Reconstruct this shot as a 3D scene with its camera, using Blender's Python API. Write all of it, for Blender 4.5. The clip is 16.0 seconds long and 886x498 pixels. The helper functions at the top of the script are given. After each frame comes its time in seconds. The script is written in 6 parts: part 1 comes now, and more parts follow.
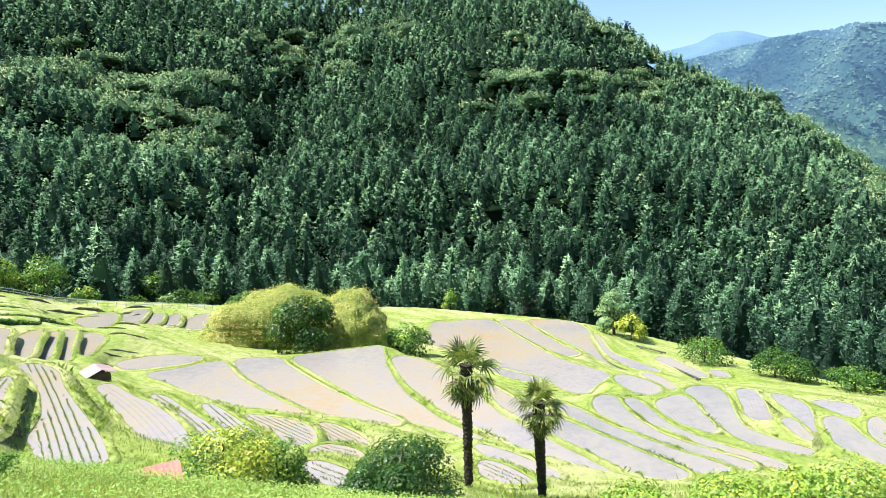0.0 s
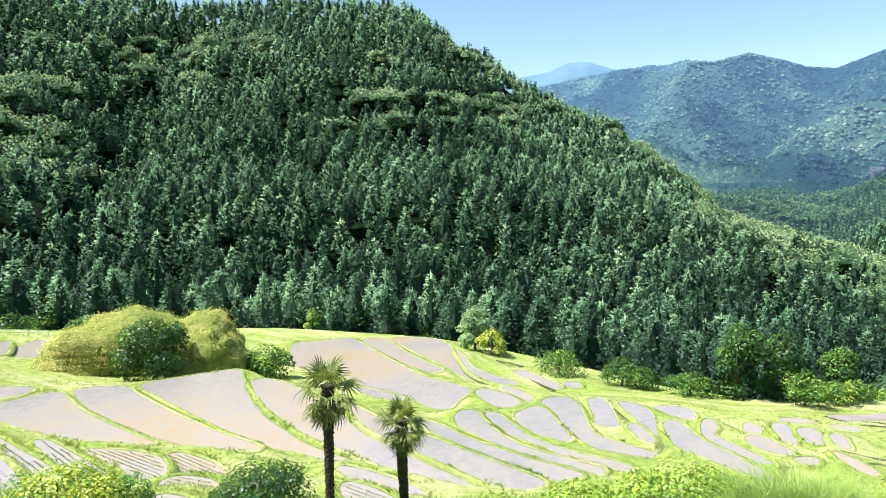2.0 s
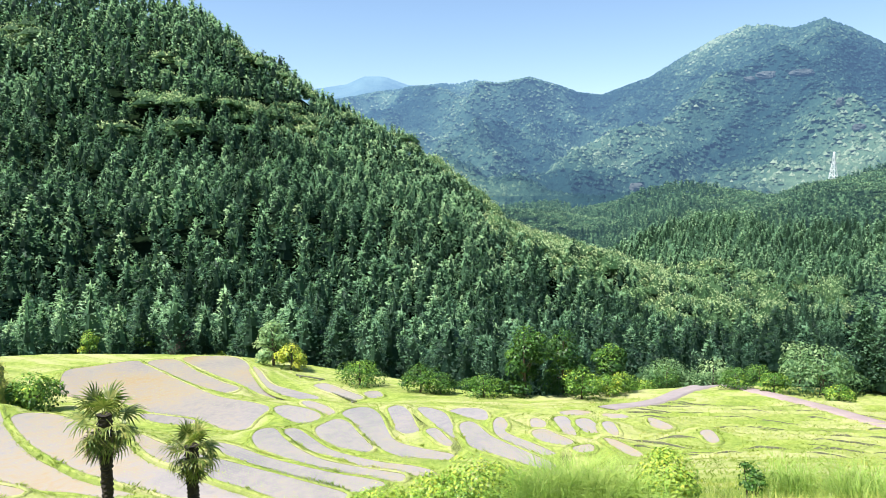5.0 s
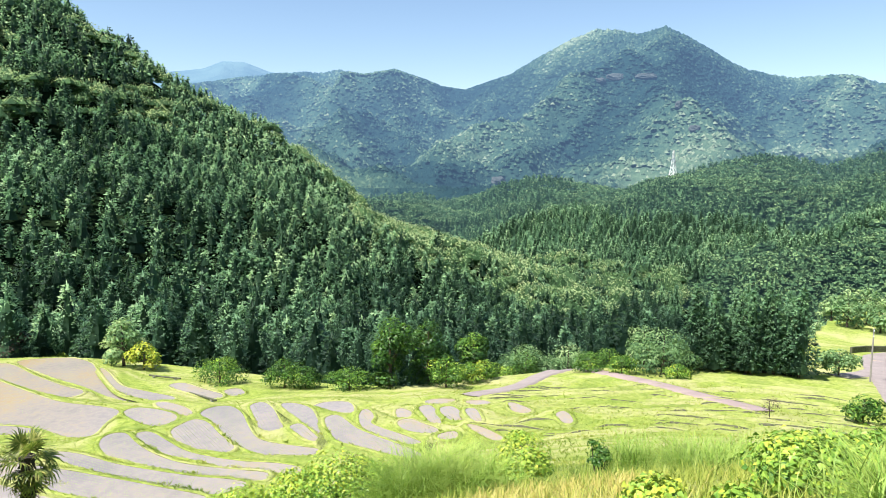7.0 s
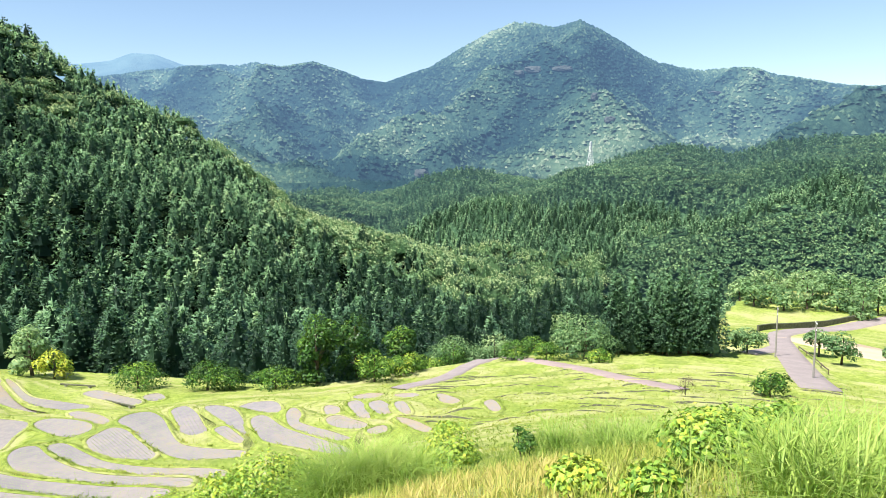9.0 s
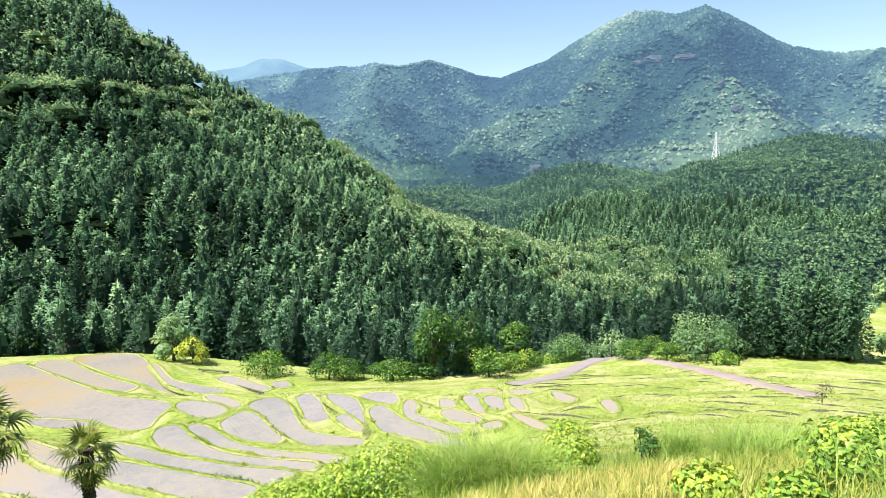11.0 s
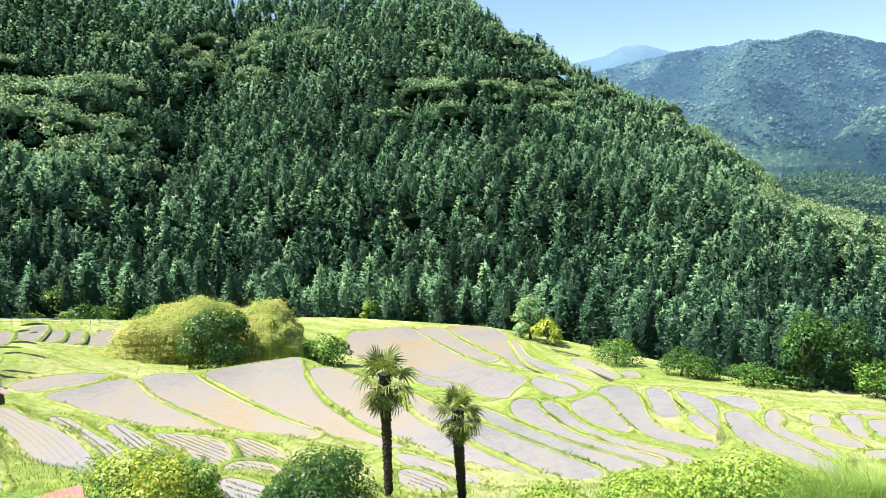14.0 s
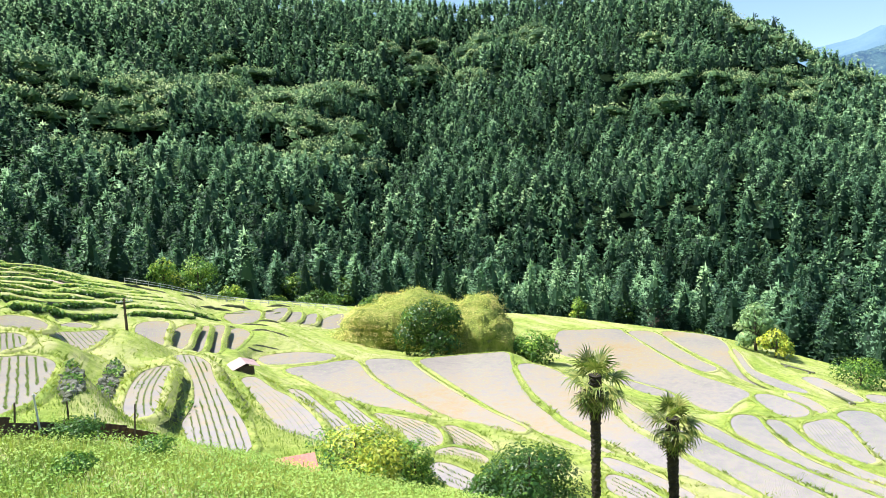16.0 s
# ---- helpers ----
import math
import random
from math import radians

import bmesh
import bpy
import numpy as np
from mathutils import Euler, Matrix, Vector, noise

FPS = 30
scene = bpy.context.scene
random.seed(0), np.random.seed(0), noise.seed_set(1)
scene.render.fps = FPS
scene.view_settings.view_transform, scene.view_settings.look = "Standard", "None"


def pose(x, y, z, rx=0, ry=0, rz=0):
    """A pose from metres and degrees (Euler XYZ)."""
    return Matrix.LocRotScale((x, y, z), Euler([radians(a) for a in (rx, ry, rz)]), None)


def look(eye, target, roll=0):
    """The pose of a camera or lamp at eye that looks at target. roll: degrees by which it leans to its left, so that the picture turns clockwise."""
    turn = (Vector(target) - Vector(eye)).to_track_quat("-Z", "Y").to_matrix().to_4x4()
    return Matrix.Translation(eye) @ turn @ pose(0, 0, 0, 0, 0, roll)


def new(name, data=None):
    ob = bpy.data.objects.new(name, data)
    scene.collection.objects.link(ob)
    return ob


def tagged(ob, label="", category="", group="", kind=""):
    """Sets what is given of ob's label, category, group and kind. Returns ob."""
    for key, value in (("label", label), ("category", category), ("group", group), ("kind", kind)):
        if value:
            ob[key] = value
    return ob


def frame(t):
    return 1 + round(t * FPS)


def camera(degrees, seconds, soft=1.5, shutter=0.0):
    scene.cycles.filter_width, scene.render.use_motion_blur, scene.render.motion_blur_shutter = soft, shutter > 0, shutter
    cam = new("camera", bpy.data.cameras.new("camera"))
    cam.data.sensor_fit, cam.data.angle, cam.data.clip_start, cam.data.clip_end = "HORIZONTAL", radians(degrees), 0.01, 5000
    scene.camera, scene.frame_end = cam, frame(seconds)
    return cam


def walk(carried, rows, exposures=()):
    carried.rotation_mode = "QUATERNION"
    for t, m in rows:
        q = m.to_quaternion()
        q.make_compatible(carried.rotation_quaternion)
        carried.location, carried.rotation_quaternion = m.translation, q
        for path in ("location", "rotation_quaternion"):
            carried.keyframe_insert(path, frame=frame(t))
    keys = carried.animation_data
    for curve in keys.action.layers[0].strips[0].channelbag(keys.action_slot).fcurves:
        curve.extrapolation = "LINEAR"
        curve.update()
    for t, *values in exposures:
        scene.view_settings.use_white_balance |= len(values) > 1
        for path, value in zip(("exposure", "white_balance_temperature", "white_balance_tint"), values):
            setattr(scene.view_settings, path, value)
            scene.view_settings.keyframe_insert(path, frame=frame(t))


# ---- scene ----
# the camera: someone turns on the spot, the phone held a forearm's length before them
cam = camera(64.9, 16.0, soft=0.55)
ARM = 0.4
# seconds, yaw, pitch, lean to the right, all in degrees
TURNS = [
    (0.0, -0.00, -7.59, 2.79),
    (0.5, -2.73, -7.48, 2.53),
    (1.0, -5.67, -7.27, 2.12),
    (1.5, -8.51, -6.94, 1.87),
    (2.0, -11.30, -6.52, 1.59),
    (2.5, -14.13, -6.19, 1.35),
    (3.0, -17.01, -5.94, 1.19),
    (3.5, -19.74, -5.78, 1.08),
    (4.0, -22.31, -5.76, 0.94),
    (6.5, -36.20, -6.41, 0.01),
    (7.0, -38.83, -6.61, -0.30),
    (7.5, -41.26, -6.79, -0.38),
    (8.0, -43.29, -6.97, -0.27),
    (8.2, -43.95, -7.03, -0.20),
    (9.25, -45.10, -7.20, 0.60),
    (10.5, -39.57, -7.33, 1.18),
    (11.0, -35.55, -7.37, 1.52),
    (11.5, -30.93, -7.48, 1.71),
    (12.0, -26.04, -7.55, 1.76),
    (12.5, -21.24, -7.59, 1.93),
    (13.0, -16.68, -7.57, 2.19),
    (13.5, -11.99, -7.42, 2.46),
    (14.0, -6.81, -7.24, 2.70),
    (14.5, -1.39, -7.06, 2.72),
    (15.0, 3.43, -6.89, 2.78),
    (15.5, 7.34, -6.70, 2.93),
    (16.0, 10.48, -6.54, 3.10),
]


def held(yaw, pitch, lean):
    a = radians(yaw)
    return pose(-ARM * math.sin(a), ARM * (math.cos(a) - 1), 0, 0, 0, yaw) @ pose(0, 0, 0, 90 + pitch) @ pose(0, 0, 0, 0, 0, -lean)


walk(cam, [(t, held(yaw, pitch, lean)) for t, yaw, pitch, lean in TURNS], exposures=[(0.0, 1.12, 6050, 10), (4.0, 1.06, 6150, 10), (7.5, 0.97, 6500, 10), (12.0, 1.03, 6500, 10), (14.0, 1.09, 6250, 10), (16.0, 1.14, 6200, 10)])

# ---- light: a high May sun on the left, clear sky ----
SUN_HEADING, SUN_HEIGHT = -84.0, 60.0
world = bpy.data.worlds.new("sky")
scene.world = world
world.use_nodes = True
wt = world.node_tree
sky = wt.nodes.new("ShaderNodeTexSky")
sky.sky_type, sky.sun_disc = "NISHITA", False
sky.sun_elevation, sky.sun_rotation = radians(SUN_HEIGHT), radians(SUN_HEADING)
sky.air_density, sky.dust_density, sky.ozone_density = 1.0, 0.1, 1.8
wt.links.new(sky.outputs[0], wt.nodes["Background"].inputs[0])
wt.nodes["Background"].inputs[1].default_value = 0.09
sun_data = bpy.data.lights.new("sun", "SUN")
sun_data.energy, sun_data.angle, sun_data.color = 5.0, radians(0.55), (1.0, 0.955, 0.88)
sun = new("sun", sun_data)
sa, se = radians(SUN_HEADING), radians(SUN_HEIGHT)
sun.matrix_world = look((0, 0, 300), Vector((0, 0, 300)) - Vector((math.sin(sa) * math.cos(se), math.cos(sa) * math.cos(se), math.sin(se))))


# ---- materials ----
def material(name):
    m = bpy.data.materials.new(name)
    m.use_nodes = True
    return m, m.node_tree, m.node_tree.nodes["Principled BSDF"]


def node(tree, kind, **values):
    n = tree.nodes.new(kind)
    for key, value in values.items():
        n.inputs[key.replace("_", " ")].default_value = value
    return n


def ramp(tree, source, stops, interpolation="LINEAR"):
    r = tree.nodes.new("ShaderNodeValToRGB")
    r.color_ramp.interpolation = interpolation
    while len(r.color_ramp.elements) < len(stops):
        r.color_ramp.elements.new(0.5)
    for e, (p, c) in zip(r.color_ramp.elements, stops):
        e.position, e.color = p, (*c, 1)
    tree.links.new(source, r.inputs[0])
    return r.outputs[0]


def noise_at(tree, scale, detail=4.0, rough=0.55, coords="Position"):
    n = node(tree, "ShaderNodeTexNoise", Scale=scale, Detail=detail, Roughness=rough)
    if coords == "Position":
        tree.links.new(tree.nodes.new("ShaderNodeNewGeometry").outputs["Position"], n.inputs["Vector"])
    else:
        tree.links.new(tree.nodes.new("ShaderNodeTexCoord").outputs[coords], n.inputs["Vector"])
    return n.outputs["Fac"]


def mixed(tree, fac, a, b, mode="MIX"):
    m = tree.nodes.new("ShaderNodeMix")
    m.data_type, m.blend_type = "RGBA", mode
    for value, socket in ((fac, m.inputs[0]), (a, m.inputs[6]), (b, m.inputs[7])):
        if isinstance(value, (int, float)):
            socket.default_value = value
        elif isinstance(value, tuple):
            socket.default_value = (*value, 1)
        else:
            tree.links.new(value, socket)
    return m.outputs[2]


def bumped(tree, shader, height, strength, distance):
    b = node(tree, "ShaderNodeBump", Strength=strength, Distance=distance)
    tree.links.new(height, b.inputs["Height"])
    tree.links.new(b.outputs[0], shader.inputs["Normal"])


def leafy(name, stops, through_light=0.3, rough=0.6, patch=0.05, glow=(0.25, 0.4, 0.03)):
    """Foliage: the tone runs along the stops by the plant's tint, with any shade put into it, a patchy noise and each
    leaf's chance.
    """
    m, t, p = material(name)
    tint = t.nodes.new("ShaderNodeAttribute")
    tint.attribute_name = "tint"
    chance = t.nodes.new("ShaderNodeNewGeometry").outputs["Random Per Island"]
    a = node(t, "ShaderNodeMath")
    a.operation = "MULTIPLY_ADD"
    t.links.new(chance, a.inputs[0])
    a.inputs[1].default_value = 0.3
    t.links.new(tint.outputs["Fac"], a.inputs[2])
    b = node(t, "ShaderNodeMath")
    b.operation = "MULTIPLY_ADD"
    t.links.new(noise_at(t, patch, 3.0), b.inputs[0])
    b.inputs[1].default_value = 0.5
    t.links.new(a.outputs[0], b.inputs[2])
    c = node(t, "ShaderNodeMath")
    c.operation = "SUBTRACT"
    t.links.new(b.outputs[0], c.inputs[0])
    c.inputs[1].default_value = 0.4
    colour = ramp(t, c.outputs[0], stops)
    t.links.new(colour, p.inputs["Base Color"])
    p.inputs["Roughness"].default_value = rough
    p.inputs["Specular IOR Level"].default_value = 0.3
    tr = t.nodes.new("ShaderNodeBsdfTranslucent")
    t.links.new(mixed(t, 0.5, colour, glow), tr.inputs[0])
    mix = t.nodes.new("ShaderNodeMixShader")
    mix.inputs[0].default_value = through_light
    t.links.new(p.outputs[0], mix.inputs[1])
    t.links.new(tr.outputs[0], mix.inputs[2])
    t.links.new(mix.outputs[0], t.nodes["Material Output"].inputs[0])
    return m


def stony(name, stops, scale=3.0, rough=0.9, bump=0.5, distance=0.05, fine=9.0):
    """A dull mineral or woody surface: colours along two scales of noise, with relief."""
    m, t, p = material(name)
    n = mixed(t, 0.4, noise_at(t, scale, 5.0), noise_at(t, scale * fine, 5.0))
    t.links.new(ramp(t, n, stops), p.inputs["Base Color"])
    p.inputs["Roughness"].default_value = rough
    bumped(t, p, n, bump, distance)
    return m


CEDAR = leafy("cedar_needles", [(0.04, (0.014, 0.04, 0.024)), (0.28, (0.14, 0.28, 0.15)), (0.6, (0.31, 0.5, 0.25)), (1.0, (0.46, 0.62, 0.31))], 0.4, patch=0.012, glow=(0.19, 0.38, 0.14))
BROAD = leafy("broad_leaves", [(0.05, (0.045, 0.11, 0.045)), (0.4, (0.17, 0.31, 0.13)), (0.7, (0.34, 0.49, 0.22)), (1.0, (0.48, 0.58, 0.27))], 0.4, patch=0.03, glow=(0.3, 0.46, 0.14))
SHRUB = leafy("shrub_leaves", [(0.05, (0.025, 0.075, 0.018)), (0.45, (0.1, 0.23, 0.04)), (0.75, (0.31, 0.48, 0.07)), (1.0, (0.58, 0.58, 0.07))], 0.3, 0.42, patch=0.6)
CLOVER = leafy("bank_weeds", [(0.1, (0.1, 0.25, 0.04)), (0.5, (0.27, 0.43, 0.075)), (0.9, (0.45, 0.55, 0.13))], 0.35, 0.5, patch=0.5)
BLADES = leafy("grass_blades", [(0.05, (0.12, 0.2, 0.04)), (0.4, (0.29, 0.37, 0.07)), (0.75, (0.48, 0.5, 0.11)), (1.0, (0.62, 0.5, 0.17))], 0.4, 0.5, patch=0.25)
SEEDLING = leafy("rice_seedlings", [(0.0, (0.17, 0.25, 0.08)), (1.0, (0.36, 0.45, 0.15))], 0.25, patch=0.3)
PALM_LEAF = leafy("palm_leaves", [(0.0, (0.03, 0.055, 0.014)), (0.5, (0.11, 0.16, 0.035)), (1.0, (0.38, 0.36, 0.11))], 0.25, 0.4, patch=0.8)

GRASS, t, p = material("meadow_grass")
near, wide = noise_at(t, 1.3, 6.0, 0.7), noise_at(t, 0.12, 4.0)
green = ramp(t, near, [(0.25, (0.1, 0.155, 0.027)), (0.5, (0.26, 0.33, 0.06)), (0.75, (0.39, 0.42, 0.12))])
straw = ramp(t, near, [(0.3, (0.18, 0.22, 0.05)), (0.7, (0.44, 0.43, 0.17))])
t.links.new(mixed(t, ramp(t, wide, [(0.45, (0, 0, 0)), (0.7, (0.75, 0.75, 0.75))]), green, straw), p.inputs["Base Color"])
sward = p.inputs["Base Color"].links[0].from_socket
# paler and browner streaks that keep to one height, as the old terraces do
lie = t.nodes.new("ShaderNodeMapping")
lie.inputs["Scale"].default_value = (0.07, 0.07, 1.9)
t.links.new(t.nodes.new("ShaderNodeNewGeometry").outputs["Position"], lie.inputs["Vector"])
streak = node(t, "ShaderNodeTexNoise", Scale=1.0, Detail=5.0, Roughness=0.6)
t.links.new(lie.outputs[0], streak.inputs["Vector"])
sward = mixed(t, ramp(t, streak.outputs["Fac"], [(0.46, (0, 0, 0)), (0.62, (0.6, 0.6, 0.6))]), sward, (0.46, 0.42, 0.22))
sward = mixed(t, ramp(t, streak.outputs["Fac"], [(0.33, (0.55, 0.55, 0.55)), (0.45, (0, 0, 0))]), sward, (0.13, 0.2, 0.04))
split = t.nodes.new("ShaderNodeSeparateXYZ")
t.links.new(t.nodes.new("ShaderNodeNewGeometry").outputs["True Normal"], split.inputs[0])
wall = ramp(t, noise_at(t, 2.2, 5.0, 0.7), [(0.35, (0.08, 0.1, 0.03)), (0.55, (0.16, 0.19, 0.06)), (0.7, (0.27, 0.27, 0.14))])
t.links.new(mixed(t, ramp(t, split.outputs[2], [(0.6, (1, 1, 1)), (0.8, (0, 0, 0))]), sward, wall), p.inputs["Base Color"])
p.inputs["Roughness"].default_value = 0.9
p.inputs["Specular IOR Level"].default_value = 0.15
bumped(t, p, noise_at(t, 4.0, 6.0, 0.7), 0.9, 0.15)

# near-black floor colour stands in for the shade between the trees
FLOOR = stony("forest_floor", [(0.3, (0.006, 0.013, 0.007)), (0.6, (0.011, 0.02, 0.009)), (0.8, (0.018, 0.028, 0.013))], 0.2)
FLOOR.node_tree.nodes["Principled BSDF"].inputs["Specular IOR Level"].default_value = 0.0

WATER, t, p = material("paddy_water")
wide, fine = noise_at(t, 0.06, 3.0), noise_at(t, 1.5, 5.0)
mud = ramp(t, mixed(t, 0.35, wide, fine), [(0.34, (0.245, 0.22, 0.21)), (0.47, (0.315, 0.275, 0.245)), (0.56, (0.35, 0.285, 0.2)), (0.68, (0.37, 0.26, 0.13))])
t.links.new(mud, p.inputs["Base Color"])
p.inputs["Roughness"].default_value = 0.18
p.inputs["Specular IOR Level"].default_value = 0.5
bumped(t, p, noise_at(t, 6.0, 3.0), 0.06, 0.02)

STONE = stony("rough_stone", [(0.3, (0.07, 0.075, 0.06)), (0.5, (0.2, 0.19, 0.16)), (0.7, (0.36, 0.34, 0.3))], 0.6, bump=0.8, distance=0.2)
BARK = stony("bark", [(0.3, (0.03, 0.022, 0.015)), (0.7, (0.12, 0.09, 0.06))], 5.0, bump=0.9, distance=0.03)
ASPHALT = stony("worn_road", [(0.3, (0.23, 0.19, 0.185)), (0.7, (0.33, 0.28, 0.265))], 0.4, bump=0.2, distance=0.02)
EARTH = stony("bare_earth", [(0.3, (0.4, 0.3, 0.2)), (0.7, (0.6, 0.47, 0.33))], 0.25, bump=0.3)
RUST = stony("rusty_sheet", [(0.3, (0.035, 0.02, 0.015)), (0.55, (0.09, 0.045, 0.03)), (0.75, (0.2, 0.11, 0.07))], 1.2, rough=0.7, bump=0.2, distance=0.01)
RED_ROOF = stony("faded_red_roof", [(0.3, (0.42, 0.11, 0.08)), (0.6, (0.6, 0.2, 0.15)), (0.8, (0.66, 0.34, 0.27))], 1.5, rough=0.6, bump=0.15, distance=0.01)
TIMBER = stony("weathered_timber", [(0.3, (0.05, 0.035, 0.025)), (0.7, (0.14, 0.1, 0.07))], 3.0, bump=0.4, distance=0.01)
STEEL = stony("galvanised_steel", [(0.3, (0.45, 0.47, 0.46)), (0.7, (0.6, 0.62, 0.6))], 2.0, rough=0.5, bump=0.05, distance=0.005)
CONCRETE = stony("pole_concrete", [(0.3, (0.2, 0.19, 0.17)), (0.7, (0.32, 0.3, 0.28))], 1.0, bump=0.1, distance=0.01)
WHITE = stony("white_paint", [(0.3, (0.7, 0.7, 0.68)), (0.7, (0.82, 0.82, 0.8))], 2.0, rough=0.6, bump=0.05, distance=0.005)


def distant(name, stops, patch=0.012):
    """Wooded slopes far off, the backdrop: dull canopy tones, and haze put in as a blue glow that grows with the miles.
    """
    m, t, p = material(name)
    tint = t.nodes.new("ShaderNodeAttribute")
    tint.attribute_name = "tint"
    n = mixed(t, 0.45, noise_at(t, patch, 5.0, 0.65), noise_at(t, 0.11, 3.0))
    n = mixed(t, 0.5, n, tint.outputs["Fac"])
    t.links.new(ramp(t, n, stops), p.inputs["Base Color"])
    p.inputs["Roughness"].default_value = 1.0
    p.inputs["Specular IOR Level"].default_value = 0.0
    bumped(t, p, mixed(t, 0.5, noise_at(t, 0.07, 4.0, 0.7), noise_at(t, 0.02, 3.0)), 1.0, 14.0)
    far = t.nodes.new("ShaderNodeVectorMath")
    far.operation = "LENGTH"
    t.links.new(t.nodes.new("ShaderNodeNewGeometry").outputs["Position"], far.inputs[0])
    # emission by distance from the origin, in place of real haze
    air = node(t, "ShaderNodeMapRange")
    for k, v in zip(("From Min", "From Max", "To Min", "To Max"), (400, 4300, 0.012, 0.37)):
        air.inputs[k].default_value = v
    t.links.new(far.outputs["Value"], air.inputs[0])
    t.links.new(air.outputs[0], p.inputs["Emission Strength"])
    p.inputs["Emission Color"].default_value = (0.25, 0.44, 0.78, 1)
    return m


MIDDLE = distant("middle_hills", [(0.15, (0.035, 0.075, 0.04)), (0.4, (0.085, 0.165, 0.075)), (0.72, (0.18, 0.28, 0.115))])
# cool bluish base tones, part of the haze kept in the colour
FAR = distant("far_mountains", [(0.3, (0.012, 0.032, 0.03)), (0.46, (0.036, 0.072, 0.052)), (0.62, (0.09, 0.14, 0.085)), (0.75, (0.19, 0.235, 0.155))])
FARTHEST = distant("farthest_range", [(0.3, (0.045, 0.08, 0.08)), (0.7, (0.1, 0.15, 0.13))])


# ---- helpers for shapes ----
def mesh_of(name, verts, faces, mats, tint=None, smooth=False, index=None, facing=None):
    """A mesh from arrays; faces all of one size. tint: a value for each face. facing: a normal for each vertex, the crown's own."""
    verts, faces = np.asarray(verts, np.float32), np.asarray(faces, np.int32)
    me = bpy.data.meshes.new(name)
    k = faces.shape[1]
    me.vertices.add(len(verts))
    me.vertices.foreach_set("co", verts.ravel())
    me.loops.add(faces.size)
    me.loops.foreach_set("vertex_index", faces.ravel())
    me.polygons.add(len(faces))
    me.polygons.foreach_set("loop_start", np.arange(0, faces.size, k, dtype=np.int32))
    if tint is not None:
        me.attributes.new("tint", "FLOAT", "FACE").data.foreach_set("value", np.asarray(tint, np.float32))
    for m in mats:
        me.materials.append(m)
    if index is not None:
        me.polygons.foreach_set("material_index", np.asarray(index, np.int32))
    if smooth:
        me.polygons.foreach_set("use_smooth", np.ones(len(faces), bool))
    if facing is not None:
        me.attributes.new("custom_normal", "FLOAT_VECTOR", "POINT").data.foreach_set("vector", np.asarray(facing, np.float32).ravel())
    me.update(calc_edges=True)
    return me


def part(name, bm, mat, parent=None, label=""):
    me = bpy.data.meshes.new(name)
    bm.to_mesh(me)
    bm.free()
    me.materials.append(mat)
    ob = new(name, me)
    ob.parent = parent
    return tagged(ob, label)


def laid(name, me, parent=None, label=""):
    ob = new(name, me)
    ob.parent = parent
    return tagged(ob, label)


def thing(name, place, label, category, group="", kind="", turn=0):
    ob = new(name)
    ob.matrix_world = pose(*place, 0, 0, turn)
    return tagged(ob, label, category, group, kind)


def tube(bm, a, b, r0, r1, sides=8, caps=True):
    """A tapered round bar from a to b."""
    a, b = Vector(a), Vector(b)
    q = (b - a).to_track_quat("Z", "Y")
    rings = []
    for c, r in ((a, r0), (b, r1)):
        rings.append([bm.verts.new(c + q @ Vector((r * math.cos(i * math.tau / sides), r * math.sin(i * math.tau / sides), 0))) for i in range(sides)])
    for i in range(sides):
        j = (i + 1) % sides
        bm.faces.new((rings[0][i], rings[0][j], rings[1][j], rings[1][i]))
    if caps:
        bm.faces.new(rings[0][::-1])
        bm.faces.new(rings[1])


def block(bm, m, sx, sy, sz, bevel=0.0):
    """A box of those sizes, standing on its own base at the pose m."""
    made = bmesh.ops.create_cube(bm, size=1, matrix=m @ Matrix.Translation((0, 0, sz / 2)) @ Matrix.Diagonal((sx, sy, sz, 1)))
    if bevel:
        edges = {e for v in made["verts"] for e in v.link_edges}
        bmesh.ops.bevel(bm, geom=list(edges), offset=bevel, segments=1, affect="EDGES")


def chance2(ix, iy, seed):
    h = (ix.astype(np.int64) * 374761393 + iy.astype(np.int64) * 668265263 + seed * 974634541) & 0xFFFFFFFF
    h = ((h ^ (h >> 13)) * 1274126177) & 0xFFFFFFFF
    return ((h ^ (h >> 16)) & 0xFFFF) / 65535.0


def soft(x, y, seed=0):
    """Smooth noise, 0 to 1, one bump to the unit."""
    ix, iy = np.floor(x), np.floor(y)
    fx, fy = x - ix, y - iy
    fx, fy = fx * fx * (3 - 2 * fx), fy * fy * (3 - 2 * fy)
    a, b = chance2(ix, iy, seed), chance2(ix + 1, iy, seed)
    c, d = chance2(ix, iy + 1, seed), chance2(ix + 1, iy + 1, seed)
    return (a * (1 - fx) + b * fx) * (1 - fy) + (c * (1 - fx) + d * fx) * fy


def rough(x, y, octaves=4, seed=0):
    total, amp = 0.0, 0.5
    for k in range(octaves):
        total, amp = total + amp * soft(x * 2 ** k + 17.3 * k, y * 2 ** k - 9.1 * k, seed + k), amp / 2
    return total


def ridged(x, y, octaves=4, seed=0):
    total, amp = 0.0, 0.5
    for k in range(octaves):
        total, amp = total + amp * (1 - np.abs(2 * soft(x * 2 ** k + 5.7 * k, y * 2 ** k + 3.3 * k, seed + k) - 1)), amp / 2
    return total


def step(a, b, x):
    u = np.clip((x - a) / (b - a), 0, 1)
    return u * u * (3 - 2 * u)


